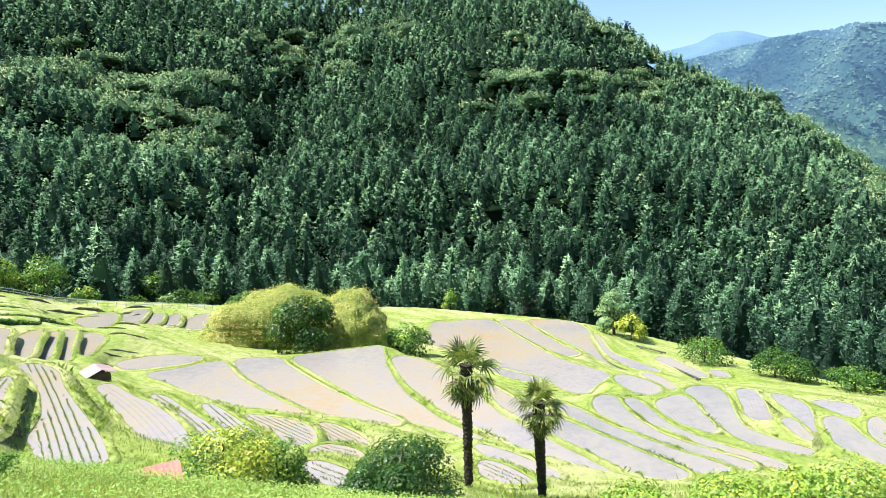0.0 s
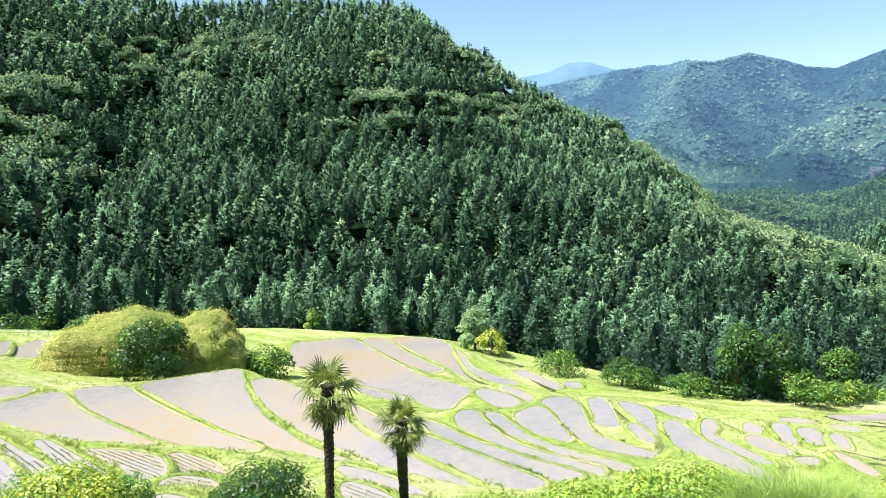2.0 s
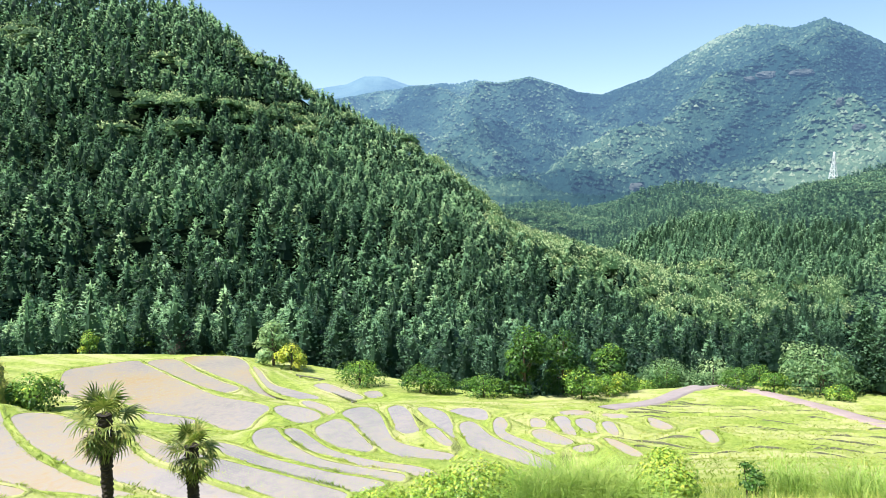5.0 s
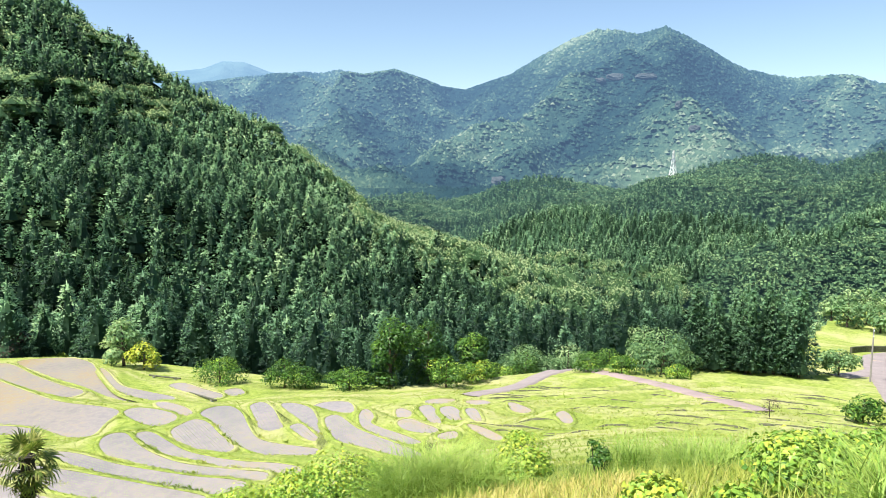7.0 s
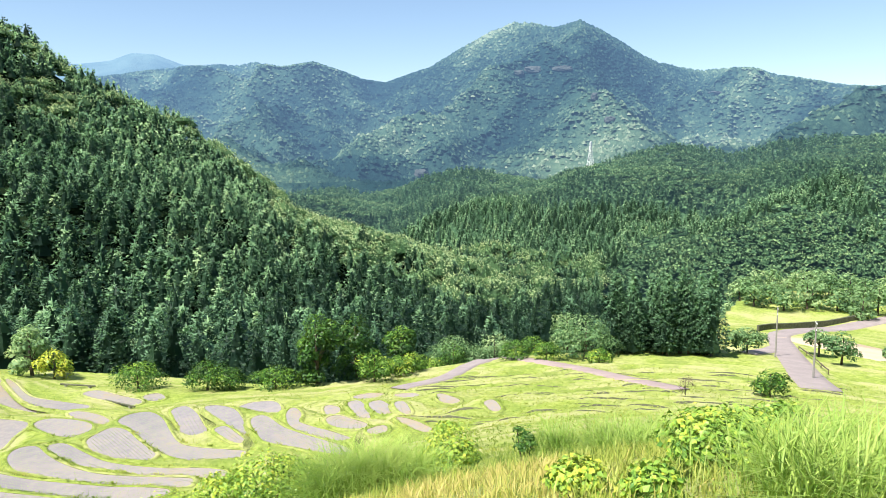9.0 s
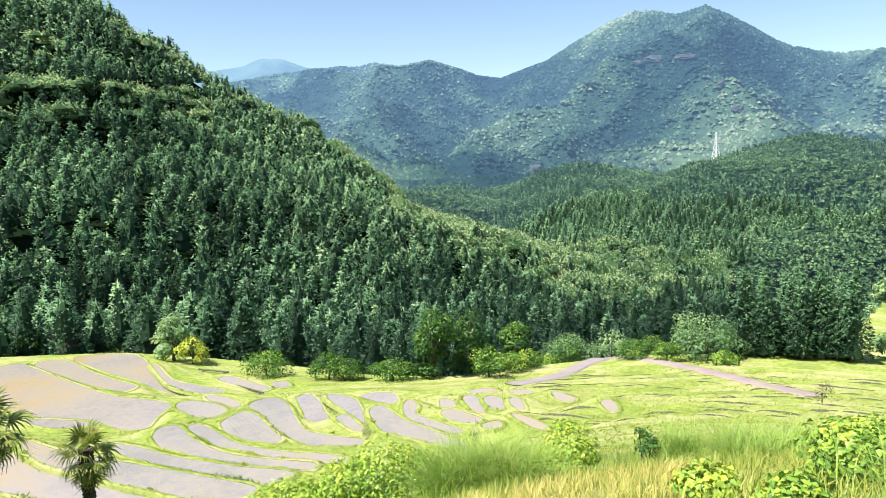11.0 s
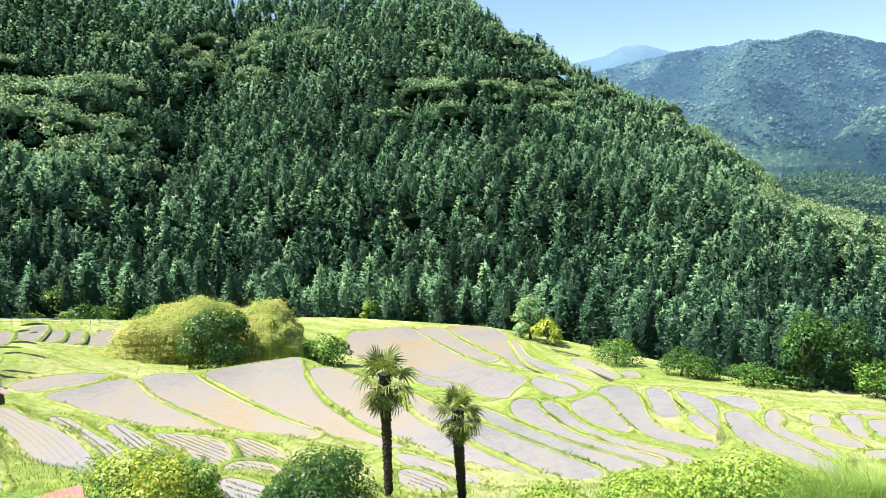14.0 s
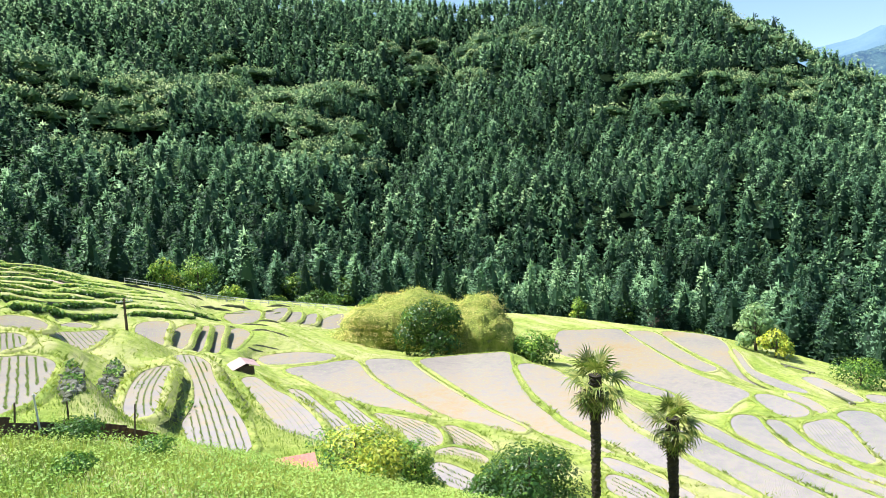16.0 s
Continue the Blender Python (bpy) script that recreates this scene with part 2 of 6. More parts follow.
# ---- the lie of the land, the first eye at the origin ----
RELIEF = [
    -1.557, -7.916, -8.657, -217.063, 419.659, -262.450, 42.064,
    -0.733, 22.521, -332.244, 923.983, -1031.443, 396.428, -13.225,
    -106.979, 642.402, -1076.072, 536.698, -76.920, 220.864, -428.283,
    267.528, 43.770, -163.900, 203.969, 21.176, 6.943, -11.495,
]


def bowl(x, y):
    """The slope that the terraces were cut into."""
    r = np.hypot(x, y) + 1e-6
    k = np.log1p(np.minimum(r, 190) / 10) / 3 / r
    u, v = x * k, y * k
    z, n = 0.0, 0
    for i in range(7):
        for j in range(7 - i):
            z, n = z + RELIEF[n] * u ** i * v ** j, n + 1
    return z


def heading(x, y):
    return np.degrees(np.arctan2(x, y))


def along(h, stops):
    hs, vs = zip(*stops)
    return np.interp(h, hs, vs)


# heading and distance of the terraces' far edge, where the wooded gorge begins
EDGE = [(-62, 104), (-45, 114), (-37, 124), (-28, 128), (-15, 132), (-2, 140), (10, 138), (16, 130), (23, 118), (30, 104), (36, 100), (42, 106), (50, 116), (62, 121), (65, 140), (69, 230), (78, 250), (95, 250)]
# foot of the woods: heading, distance, height
FOOT = [(-62, 150, -16), (-45, 155, -26), (-30, 165, -32), (-15, 175, -44), (0, 185, -56), (12, 180, -58), (23, 160, -56), (33, 140, -50), (42, 150, -52), (50, 200, -60), (58, 320, -66), (64, 380, -60)]
# crest of the near mountain: heading, distance, rise for each metre of distance
CREST = [(-62, 500, 0.3), (-41, 490, 0.27), (-25, 480, 0.25), (-12, 475, 0.236), (-7, 470, 0.226), (-3, 460, 0.236), (0, 455, 0.24), (5.4, 445, 0.236), (7.9, 442, 0.234), (9.6, 440, 0.227), (10.7, 440, 0.213), (12.6, 438, 0.184), (15.3, 435, 0.154), (17.5, 435, 0.126), (20.7, 435, 0.09),
         (24.3, 435, 0.066), (26.1, 433, 0.042), (27.9, 432, 0.02), (29.7, 430, -0.008), (31.1, 428, -0.026), (32.4, 426, -0.05), (33.5, 425, -0.066), (35.5, 425, -0.077), (38.5, 420, -0.092), (42.6, 415, -0.111), (46.5, 405, -0.128), (48.4, 400, -0.14), (50.6, 395, -0.158), (53, 392, -0.2), (60, 390, -0.25)]
MID_CREST = [(28, 900, -0.05), (33, 900, -0.043), (36.7, 900, -0.036), (39, 880, -0.047), (42, 820, -0.035), (43.8, 800, -0.022), (46.6, 780, -0.014), (49.3, 770, -0.018), (52.9, 760, -0.028), (55.5, 770, -0.011), (58.1, 790, -0.003), (60.5, 810, 0.009), (62.9, 830, 0.017), (65.3, 840, 0.013), (67.6, 840, 0.004), (69, 850, 0.013), (70.8, 860, 0.02), (73.4, 870, 0.025), (82, 900, 0.03), (100, 900, 0.05)]
FAR_CREST = [(14, 3300, 0.09), (24, 3300, 0.122), (27.6, 3200, 0.129), (29.3, 3150, 0.129), (30.4, 3100, 0.134), (32.4, 3000, 0.128), (34.9, 2900, 0.135), (37.4, 2800, 0.121), (38.7, 2750, 0.112), (40.5, 2700, 0.107), (44.2, 2500, 0.129), (46.8, 2430, 0.156), (49, 2400, 0.176), (50.8, 2360, 0.188), (52.1, 2350, 0.187),
             (54.1, 2350, 0.179), (56, 2300, 0.188), (57.7, 2300, 0.172), (59.4, 2320, 0.154), (60.6, 2350, 0.139), (61.9, 2400, 0.127), (63.4, 2450, 0.12), (65, 2500, 0.114), (66.9, 2550, 0.115), (68.7, 2600, 0.113), (70.5, 2700, 0.102), (73.1, 2750, 0.092), (75.9, 2800, 0.082), (100, 2800, 0.08)]
LAST_CREST = [(8, 4300, 0.1), (17, 4300, 0.121), (18.4, 4300, 0.124), (20.2, 4300, 0.129), (21.6, 4300, 0.14), (23.2, 4300, 0.14), (25.1, 4300, 0.128), (27.2, 4300, 0.124), (34, 4300, 0.1), (40, 4300, 0.08)]


def slope_to(r, r0, z0, r1, z1, back):
    """A hillside from its foot to its crest, falling off behind."""
    u = np.clip((r - r0) / (r1 - r0), 0, 1)
    z = z0 + (z1 - z0) * u ** 0.92
    return np.where(r > r1, z1 - (r - r1) * back, np.where(r < r0, z0 - (r0 - r) * 0.6, z)), np.sin(u * np.pi) ** 0.7


def near_mountain(x, y, h, r):
    r0, z0 = along(h, [(a, b) for a, b, c in FOOT]), along(h, [(a, c) for a, b, c in FOOT])
    r1 = along(h, [(a, b) for a, b, c in CREST])
    z, mid = slope_to(r, r0, z0, r1, r1 * along(h, [(a, c) for a, b, c in CREST]) - 11, 0.5)
    z = z + mid * 44 * (ridged(x / 150, y / 150, 3, 5) - 0.55)
    # the hollow behind the low spur, and the gully that comes down from the saddle
    z = z - 13 * np.exp(-((r - r0 - 92) / 26) ** 2) * step(-44, -38, h) * step(-18, -24, h)
    u = np.clip((r - r0) / (r1 - r0), 0, 1)
    z = z - 15 * np.exp(-((h + 17 - 10 * u) / 2.6) ** 2) * mid
    return np.where((h > -63) & (h < 58), z, -90)


def mid_hills(x, y, h, r):
    r1 = along(h, [(a, b) for a, b, c in MID_CREST])
    z, mid = slope_to(r, 340 + 0 * r, -78 + 16 * step(64, 72, h), r1, r1 * along(h, [(a, c) for a, b, c in MID_CREST]) - 8, 0.25)
    return np.where((h > 26) & (h < 110), z + mid * 62 * (ridged(x / 230, y / 230, 3, 8) - 0.55), -90)


def far_range(x, y, h, r):
    r1 = along(h, [(a, b) for a, b, c in FAR_CREST])
    z, mid = slope_to(r, 1050 + 0 * r, -30 + 0 * r, r1, r1 * along(h, [(a, c) for a, b, c in FAR_CREST]) + 2, 0.4)
    folds = 430 * (ridged(x / 760, y / 760, 3, 21) - 0.6) + 260 * (ridged(x / 260, y / 260, 3, 22) - 0.6) + 60 * (ridged(x / 95, y / 95, 2, 23) - 0.6)
    u = np.clip((r - 1050) / (r1 - 1050), 0, 1)
    rim = r * (along(h, [(a, c) for a, b, c in FAR_CREST]) + 0.001)
    return np.where((h > 13) & (h < 110), np.minimum(z + mid * np.minimum(1, 4 * (1 - u) + 0.1) * folds, rim), -90)


def last_range(x, y, h, r):
    r1 = along(h, [(a, b) for a, b, c in LAST_CREST])
    z, mid = slope_to(r, 3300 + 0 * r, 0 * r, r1, r1 * (along(h, [(a, c) for a, b, c in LAST_CREST]) + 0.003), 0.4)
    return np.where((h > 7) & (h < 42), z + mid * step(4300, 4000, r) * 200 * (ridged(x / 500, y / 500, 3, 31) - 0.6), -90)


def open_land(x, y):
    """The land without the terraces' steps; also which cover it bears: 0 meadow, 1 wood, 2 middle hills, 3 far, 4 farthest."""
    h, r = heading(x, y), np.hypot(x, y)
    edge = along(h, EDGE)
    k = np.minimum(1, edge / r)
    inner = bowl(x * k, y * k)
    over = np.maximum(r - edge, 0)
    fall = inner - np.minimum(over * 0.55, 26 + 12 * step(30, 120, over)) * step(0, 6, over)
    front = (h > -63) & (h < 110)
    back = -1.6 + step(8, 60, r) * 14 + 0.12 * np.maximum(r - 60, 0)
    base = np.where(front, fall, np.where(r < 5, inner, inner * 0 + np.minimum(back, 60)))
    layers = np.stack([base, near_mountain(x, y, h, r), mid_hills(x, y, h, r), far_range(x, y, h, r), last_range(x, y, h, r)])
    cover = layers.argmax(0)
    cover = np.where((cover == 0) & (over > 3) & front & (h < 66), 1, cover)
    return layers.max(0), cover


# ---- rice paddies: level plots, each with its bank; outlines on the plan, in metres ----
PLOTS = []


def paddy(kind, level, outline):
    pts = np.array([[float(v) for v in p.split(",")] for p in outline.split()])
    n = len(pts)
    fine = []
    for i in range(n):
        a, b, c, d = pts[i - 1], pts[i], pts[(i + 1) % n], pts[(i + 2) % n]
        for u in (0, 0.25, 0.5, 0.75):
            fine.append(0.5 * (2 * b + (c - a) * u + (2 * a - 5 * b + 4 * c - d) * u * u + (3 * b - a - 3 * c + d) * u ** 3))
    fine = np.array(fine)
    area = 0.5 * np.sum(fine[:, 0] * np.roll(fine[:, 1], -1) - fine[:, 1] * np.roll(fine[:, 0], -1))
    fine = fine if area > 0 else fine[::-1]
    t = np.roll(fine, -1, 0) - np.roll(fine, 1, 0)
    t /= np.linalg.norm(t, axis=1)[:, None] + 1e-9
    PLOTS.append((kind, level, fine + np.stack([t[:, 1], -t[:, 0]], -1) * 0.12))


paddy('rows', -7.78, "-31.1,31.9 -31.4,32.9 -30.4,32.8 -29.0,31.8 -27.8,30.3 -27.8,29.7 -28.1,29.3 -28.1,28.6")
paddy('rows', -10.33, "-37.8,43.0 -37.3,43.8 -35.4,44.0 -33.5,44.3 -32.1,41.9 -31.4,39.7 -31.4,38.4 -33.1,38.7 -35.3,40.2")
paddy('rows', -6.65, "-23.4,23.5 -22.9,23.9 -21.8,24.1 -20.4,23.4 -19.5,22.5 -18.5,20.9 -17.8,19.7 -17.3,18.6 -17.4,17.8 -17.5,17.3")
paddy('rows', -9.75, "-22.1,32.9 -21.5,33.1 -20.4,30.7 -18.9,27.8 -18.1,26.1 -18.5,25.8 -19.3,26.4 -20.4,28.1 -21.5,30.2 -22.2,32.1")
paddy('rows', -10.72, "-24.6,38.9 -23.2,38.6 -21.5,37.0 -20.1,34.8 -18.3,32.3 -16.4,29.8 -14.8,27.7 -13.4,25.5 -13.1,24.7 -13.6,24.2 -14.5,24.3 -15.2,24.8 -16.6,26.6 -17.4,27.7 -18.1,29.8 -18.9,31.4 -20.7,34.3 -22.8,37.0")
paddy('mud', -13.42, "-22.1,42.6 -21.5,42.9 -19.2,40.5 -17.4,38.9 -15.0,36.1 -13.4,33.6 -12.9,32.3 -13.4,31.8 -14.1,32.1 -15.3,33.5 -17.2,36.0 -19.7,39.4")
paddy('rows', -15.01, "-20.1,45.3 -18.9,44.7 -16.4,41.7 -14.4,39.4 -13.0,37.4 -13.0,36.5 -14.0,37.0 -15.2,38.9 -16.8,41.4 -18.7,43.5")
paddy('rows', -15.74, "-16.5,44.9 -15.8,44.7 -13.9,42.4 -11.9,39.8 -11.0,38.3 -11.5,37.8 -12.5,38.6 -13.9,40.9 -15.2,42.9")
paddy('rows', -16.84, "-14.0,45.6 -12.4,45.1 -10.4,44.1 -9.1,42.8 -8.5,41.1 -8.8,40.2 -10.0,40.6 -11.1,42.4 -12.5,43.8")
paddy('rows', -17.32, "-9.1,44.2 -8.4,44.7 -7.0,43.5 -5.5,41.5 -5.5,40.4 -6.6,40.6 -8.1,41.8 -8.7,42.7")
paddy('rows', -15.24, "-7.5,35.6 -6.8,36.1 -5.5,35.5 -4.8,34.6 -5.2,33.9 -6.1,34.1 -7.1,34.7")
paddy('rows', -11.92, "-5.8,26.6 -5.1,26.4 -3.8,25.3 -3.0,24.4 -3.7,24.3 -4.6,24.7 -5.2,25.2 -5.6,25.9")
paddy('mud', -14.63, "-45.0,64.7 -45.1,66.8 -42.5,66.1 -40.0,61.5 -37.2,56.6 -38.3,56.2 -40.5,58.2")
paddy('mud', -15.73, "-41.5,64.8 -42.6,68.7 -41.6,70.0 -39.2,64.7 -37.2,60.2 -37.7,59.1 -39.5,61.3")
paddy('mud', -16.56, "-41.7,70.8 -41.6,72.7 -38.7,66.8 -36.5,61.8 -37.8,62.2 -40.1,66.8")
paddy('mud', -17.32, "-42.6,75.4 -41.4,75.9 -38.6,69.8 -35.8,63.9 -37.4,64.6 -39.9,69.8")
paddy('mud', -18.30, "-41.1,76.5 -41.2,78.9 -38.5,76.4 -37.2,72.3 -36.6,68.6 -37.5,68.6")
paddy('mud', -9.25, "-42.7,45.0 -40.0,44.4 -36.2,41.8 -35.2,40.1 -37.5,41.0 -40.0,42.0")
paddy('mud', -11.16, "-42.2,49.3 -41.3,50.9 -38.7,49.6 -38.8,48.4 -40.1,48.1")
paddy('mud', -19.50, "-34.0,69.7 -32.7,71.3 -30.3,71.9 -26.7,71.2 -25.6,70.0 -26.4,68.5 -29.2,67.5 -31.9,67.3")
paddy('mud', -19.23, "-28.6,64.3 -26.1,65.9 -24.1,67.3 -22.6,67.5 -21.2,65.2 -19.4,61.9 -16.2,57.7 -13.4,54.3 -11.5,52.2 -12.0,51.6 -14.0,51.8 -16.6,53.5 -18.6,55.4 -21.7,57.8 -25.1,61.1")
paddy('mud', -20.96, "-23.0,73.4 -21.9,74.3 -18.6,73.7 -17.2,71.4 -14.6,67.2 -11.3,62.5 -7.7,57.8 -4.3,53.9 -4.9,53.4 -7.3,54.3 -9.8,55.5 -12.2,57.5 -15.2,60.9 -19.1,65.9 -21.5,70.1")
paddy('mud', -21.95, "-17.6,77.1 -14.6,78.7 -10.2,80.0 -8.0,80.1 -7.3,76.2 -6.1,69.9 -4.3,63.5 -2.1,58.8 0.1,55.8 3.1,52.3 4.2,50.2 3.8,49.7 2.1,51.0 -0.9,54.1 -3.8,56.6 -8.2,62.4 -11.6,67.4 -14.8,72.4")
paddy('mud', -21.70, "-6.0,74.1 -4.6,74.5 -2.0,71.9 -0.3,68.1 1.8,63.5 3.6,58.7 6.0,54.4 8.1,51.5 9.2,49.5 11.0,46.4 11.7,44.6 11.4,43.4 10.2,43.3 8.3,44.7 7.2,46.2 5.4,49.0 3.1,52.4 0.1,56.5 -2.1,60.8 -4.0,65.5 -5.2,69.9")
paddy('mud', -17.49, "1.5,40.4 3.0,39.3 4.4,37.7 5.7,35.9 4.8,35.8 3.4,37.2 2.1,38.8")
paddy('rows', -15.78, "1.5,34.3 2.4,33.8 3.4,32.4 3.6,31.8 2.4,32.0 1.5,32.9")
paddy('rows', -21.50, "3.8,62.8 5.2,59.8 7.2,56.3 9.1,53.5 11.1,50.4 13.2,47.1 15.0,44.2 15.2,43.2 13.8,42.9 12.0,44.1 10.3,47.0 8.5,49.9 6.8,53.0 4.9,56.5 3.8,60.3")
paddy('rows', -21.75, "9.2,58.3 10.6,56.6 12.2,53.2 14.1,50.2 16.1,47.4 17.8,45.5 18.4,44.2 16.5,44.1 15.1,45.6 13.3,48.9 11.5,52.1 9.9,55.2")
paddy('rows', -22.86, "13.1,61.0 14.0,62.5 15.1,62.1 15.2,59.5 15.6,56.5 16.7,53.2 18.5,50.6 20.2,48.6 21.3,47.2 20.6,46.5 19.2,48.0 17.1,50.5 15.4,53.4 13.9,56.3 13.0,58.5")
paddy('rows', -23.02, "16.1,61.6 17.0,61.5 17.5,58.7 18.0,55.6 19.3,52.9 21.0,50.5 22.8,48.7 23.8,47.0 23.3,46.3 21.7,48.0 19.7,50.5 18.2,53.5 16.7,56.3 16.2,59.1")
paddy('rows', -25.51, "20.8,67.2 22.1,68.3 23.5,68.8 24.1,67.2 23.9,64.1 23.8,61.2 23.6,59.5 22.0,59.0 20.8,60.2 20.4,62.8 20.4,64.9")
paddy('rows', -25.60, "24.8,70.4 26.2,71.5 27.8,70.9 28.0,68.3 27.1,64.5 26.4,61.0 27.0,58.7 28.7,56.2 29.7,54.5 28.4,53.8 26.6,55.0 25.3,57.3 24.6,60.2 24.7,64.1 25.0,68.0")
paddy('rows', -27.70, "32.4,75.4 33.8,75.4 33.6,72.5 32.5,68.6 31.7,65.5 30.2,65.1 29.7,66.8 30.7,69.7 31.6,73.0")
paddy('rows', -26.77, "34.2,71.0 35.3,70.5 35.9,67.9 34.6,63.6 33.8,60.3 34.1,57.9 33.2,57.4 32.6,58.7 32.9,61.8 33.6,65.2 33.8,68.4")
paddy('rows', -25.54, "30.4,61.2 31.3,61.3 31.2,59.3 30.8,56.6 30.2,57.2 30.2,59.3")
paddy('rows', -23.72, "31.6,56.3 32.7,57.0 33.0,56.0 32.6,52.8 33.0,49.8 33.5,47.2 33.8,44.7 33.0,44.3 31.9,46.5 30.9,49.1 30.1,51.0 30.4,53.0")
paddy('mud', -29.25, "39.8,74.3 41.8,75.0 44.0,73.4 43.3,70.8 42.2,70.0 41.1,71.8 39.8,72.9")
paddy('rows', -24.97, "36.6,58.3 38.0,59.5 37.5,57.5 36.2,56.0 36.3,54.0 36.9,51.2 37.1,48.4 36.2,48.7 35.4,50.9 35.1,53.7 35.4,55.9")
paddy('mud', -27.62, "44.7,63.3 45.4,63.4 45.5,62.0 44.5,61.0 43.6,61.4")
paddy('rows', -24.89, "38.6,54.3 39.7,54.2 40.0,52.5 40.2,50.4 39.0,50.3 38.1,51.7 38.0,53.0")
paddy('rows', -26.85, "46.0,60.7 47.2,60.6 46.4,58.2 44.7,55.6 44.1,56.1 45.0,58.4")
paddy('rows', -26.70, "47.5,58.7 48.7,58.4 48.1,56.1 47.2,54.8 46.2,55.3 46.5,57.0")
paddy('rows', -26.04, "48.2,55.2 49.0,54.9 47.5,52.3 46.8,52.1 47.2,53.5")
paddy('mud', -22.43, "39.1,44.5 39.5,43.9 39.6,42.4 39.3,40.4 38.6,40.8 38.7,42.6")
paddy('rows', -22.51, "35.8,44.4 37.2,44.2 36.6,43.3 35.6,43.5")
paddy('mud', -26.60, "54.6,55.1 54.9,54.1 54.7,52.0 53.5,51.8 53.2,53.2")
paddy('mud', -23.99, "50.8,44.5 51.7,44.4 50.5,42.5 49.5,42.2 50.0,43.5")
paddy('mud', -29.36, "52.3,67.8 54.1,67.5 55.5,66.0 53.7,65.9 52.2,66.6")
paddy('mud', -28.51, "54.7,62.8 56.5,61.6 56.3,60.5 54.7,61.4")
paddy('mud', -28.30, "-3.0,106.6 -2.4,116.5 1.0,117.5 6.8,117.9 8.1,114.8 10.5,106.8 12.7,99.5 15.2,92.5 18.7,87.5 19.9,84.5 17.8,81.6 15.8,78.6 14.2,79.2 11.5,82.9 7.8,88.6 5.8,93.0 2.2,98.6 -0.2,100.3 -2.3,103.2")
paddy('mud', -26.35, "5.4,83.7 7.3,82.2 10.0,79.2 10.4,77.7 8.2,78.6 6.1,81.3")
paddy('mud', -30.81, "9.6,125.7 13.7,125.7 16.0,115.8 18.4,107.5 20.0,103.4 17.7,102.2 15.1,106.8 12.5,114.9")
paddy('mud', -31.79, "15.8,129.8 19.3,129.5 23.1,126.9 24.8,121.8 24.4,114.2 24.5,107.3 25.7,100.9 27.0,97.4 25.0,97.7 23.0,102.3 21.6,108.4 19.2,115.5 17.0,123.4")
paddy('mud', -31.28, "25.0,115.4 25.3,112.4 25.1,104.7 27.2,99.6 29.4,94.8 28.0,94.0 25.8,97.5 24.4,103.0")
paddy('rows', -28.05, "20.3,82.8 21.8,83.7 23.6,81.4 24.5,78.6 23.6,76.7 22.1,76.4 21.0,78.3")
paddy('rows', -29.06, "25.0,86.8 26.0,86.6 27.1,83.7 27.2,80.9 26.2,80.7 25.3,83.3")
paddy('mud', -31.56, "31.0,101.0 32.8,101.3 34.1,96.8 35.3,92.5 34.0,91.9 32.5,95.5")
paddy('mud', -31.75, "36.7,94.6 38.4,94.3 38.2,91.9 36.5,92.1")
paddy('mud', -21.89, "-49.6,104.3 -49.0,109.2 -47.1,108.0 -45.1,99.8 -46.7,98.9")
paddy('mud', -22.41, "-46.8,106.2 -44.8,107.9 -42.7,101.7 -44.1,100.8")
paddy('mud', -22.88, "-43.5,105.7 -42.5,108.8 -40.0,101.4 -41.3,100.8")
paddy('mud', -23.56, "-40.5,107.4 -38.7,111.2 -35.7,101.7 -38.2,101.0")
paddy('mud', -20.58, "-52.6,97.2 -51.4,100.8 -48.5,100.3 -45.7,93.3 -47.5,91.2")


def inside(px, py, poly):
    x0, y0 = poly[:, 0], poly[:, 1]
    x1, y1 = np.roll(x0, -1), np.roll(y0, -1)
    hit = np.zeros(px.shape, bool)
    for a, b, c, d in zip(x0, y0, x1, y1):
        if b != d:
            hit ^= ((b > py) != (d > py)) & (px < (c - a) * (py - b) / (d - b) + a)
    return hit


def gap_to(px, py, poly):
    best = np.full(px.shape, 1e9)
    for (a, b), (c, d) in zip(poly, np.roll(poly, -1, 0)):
        dx, dy = c - a, d - b
        u = np.clip(((px - a) * dx + (py - b) * dy) / (dx * dx + dy * dy + 1e-9), 0, 1)
        best = np.minimum(best, (px - a - u * dx) ** 2 + (py - b - u * dy) ** 2)
    return np.sqrt(best)


def terraced(x, y, z):
    """The land cut into steps: level under each plot, banks between them."""
    x, y = np.asarray(x, float), np.asarray(y, float)
    weight, total = np.full(x.shape, 1 / 3.2 ** 3), z / 3.2 ** 3
    floor_z, is_in = np.array(z, float), np.zeros(x.shape, bool)
    nearest = np.full(x.shape, 99.0)
    for kind, level, poly in PLOTS:
        lo, hi = poly.min(0) - 9, poly.max(0) + 9
        m = (x > lo[0]) & (x < hi[0]) & (y > lo[1]) & (y < hi[1])
        if not m.any():
            continue
        d, inn = gap_to(x[m], y[m], poly), inside(x[m], y[m], poly)
        w = 1 / (np.where(inn, 0, d) + 0.3) ** 3
        weight[m] += w
        total[m] += w * (level - 0.09)
        f, i, nr = floor_z[m], is_in[m], nearest[m]
        f[inn], i[inn] = level - 0.3, True
        floor_z[m], is_in[m], nearest[m] = f, i, np.minimum(nr, np.where(inn, 0, d))
    return np.where(is_in, floor_z, total / weight), nearest


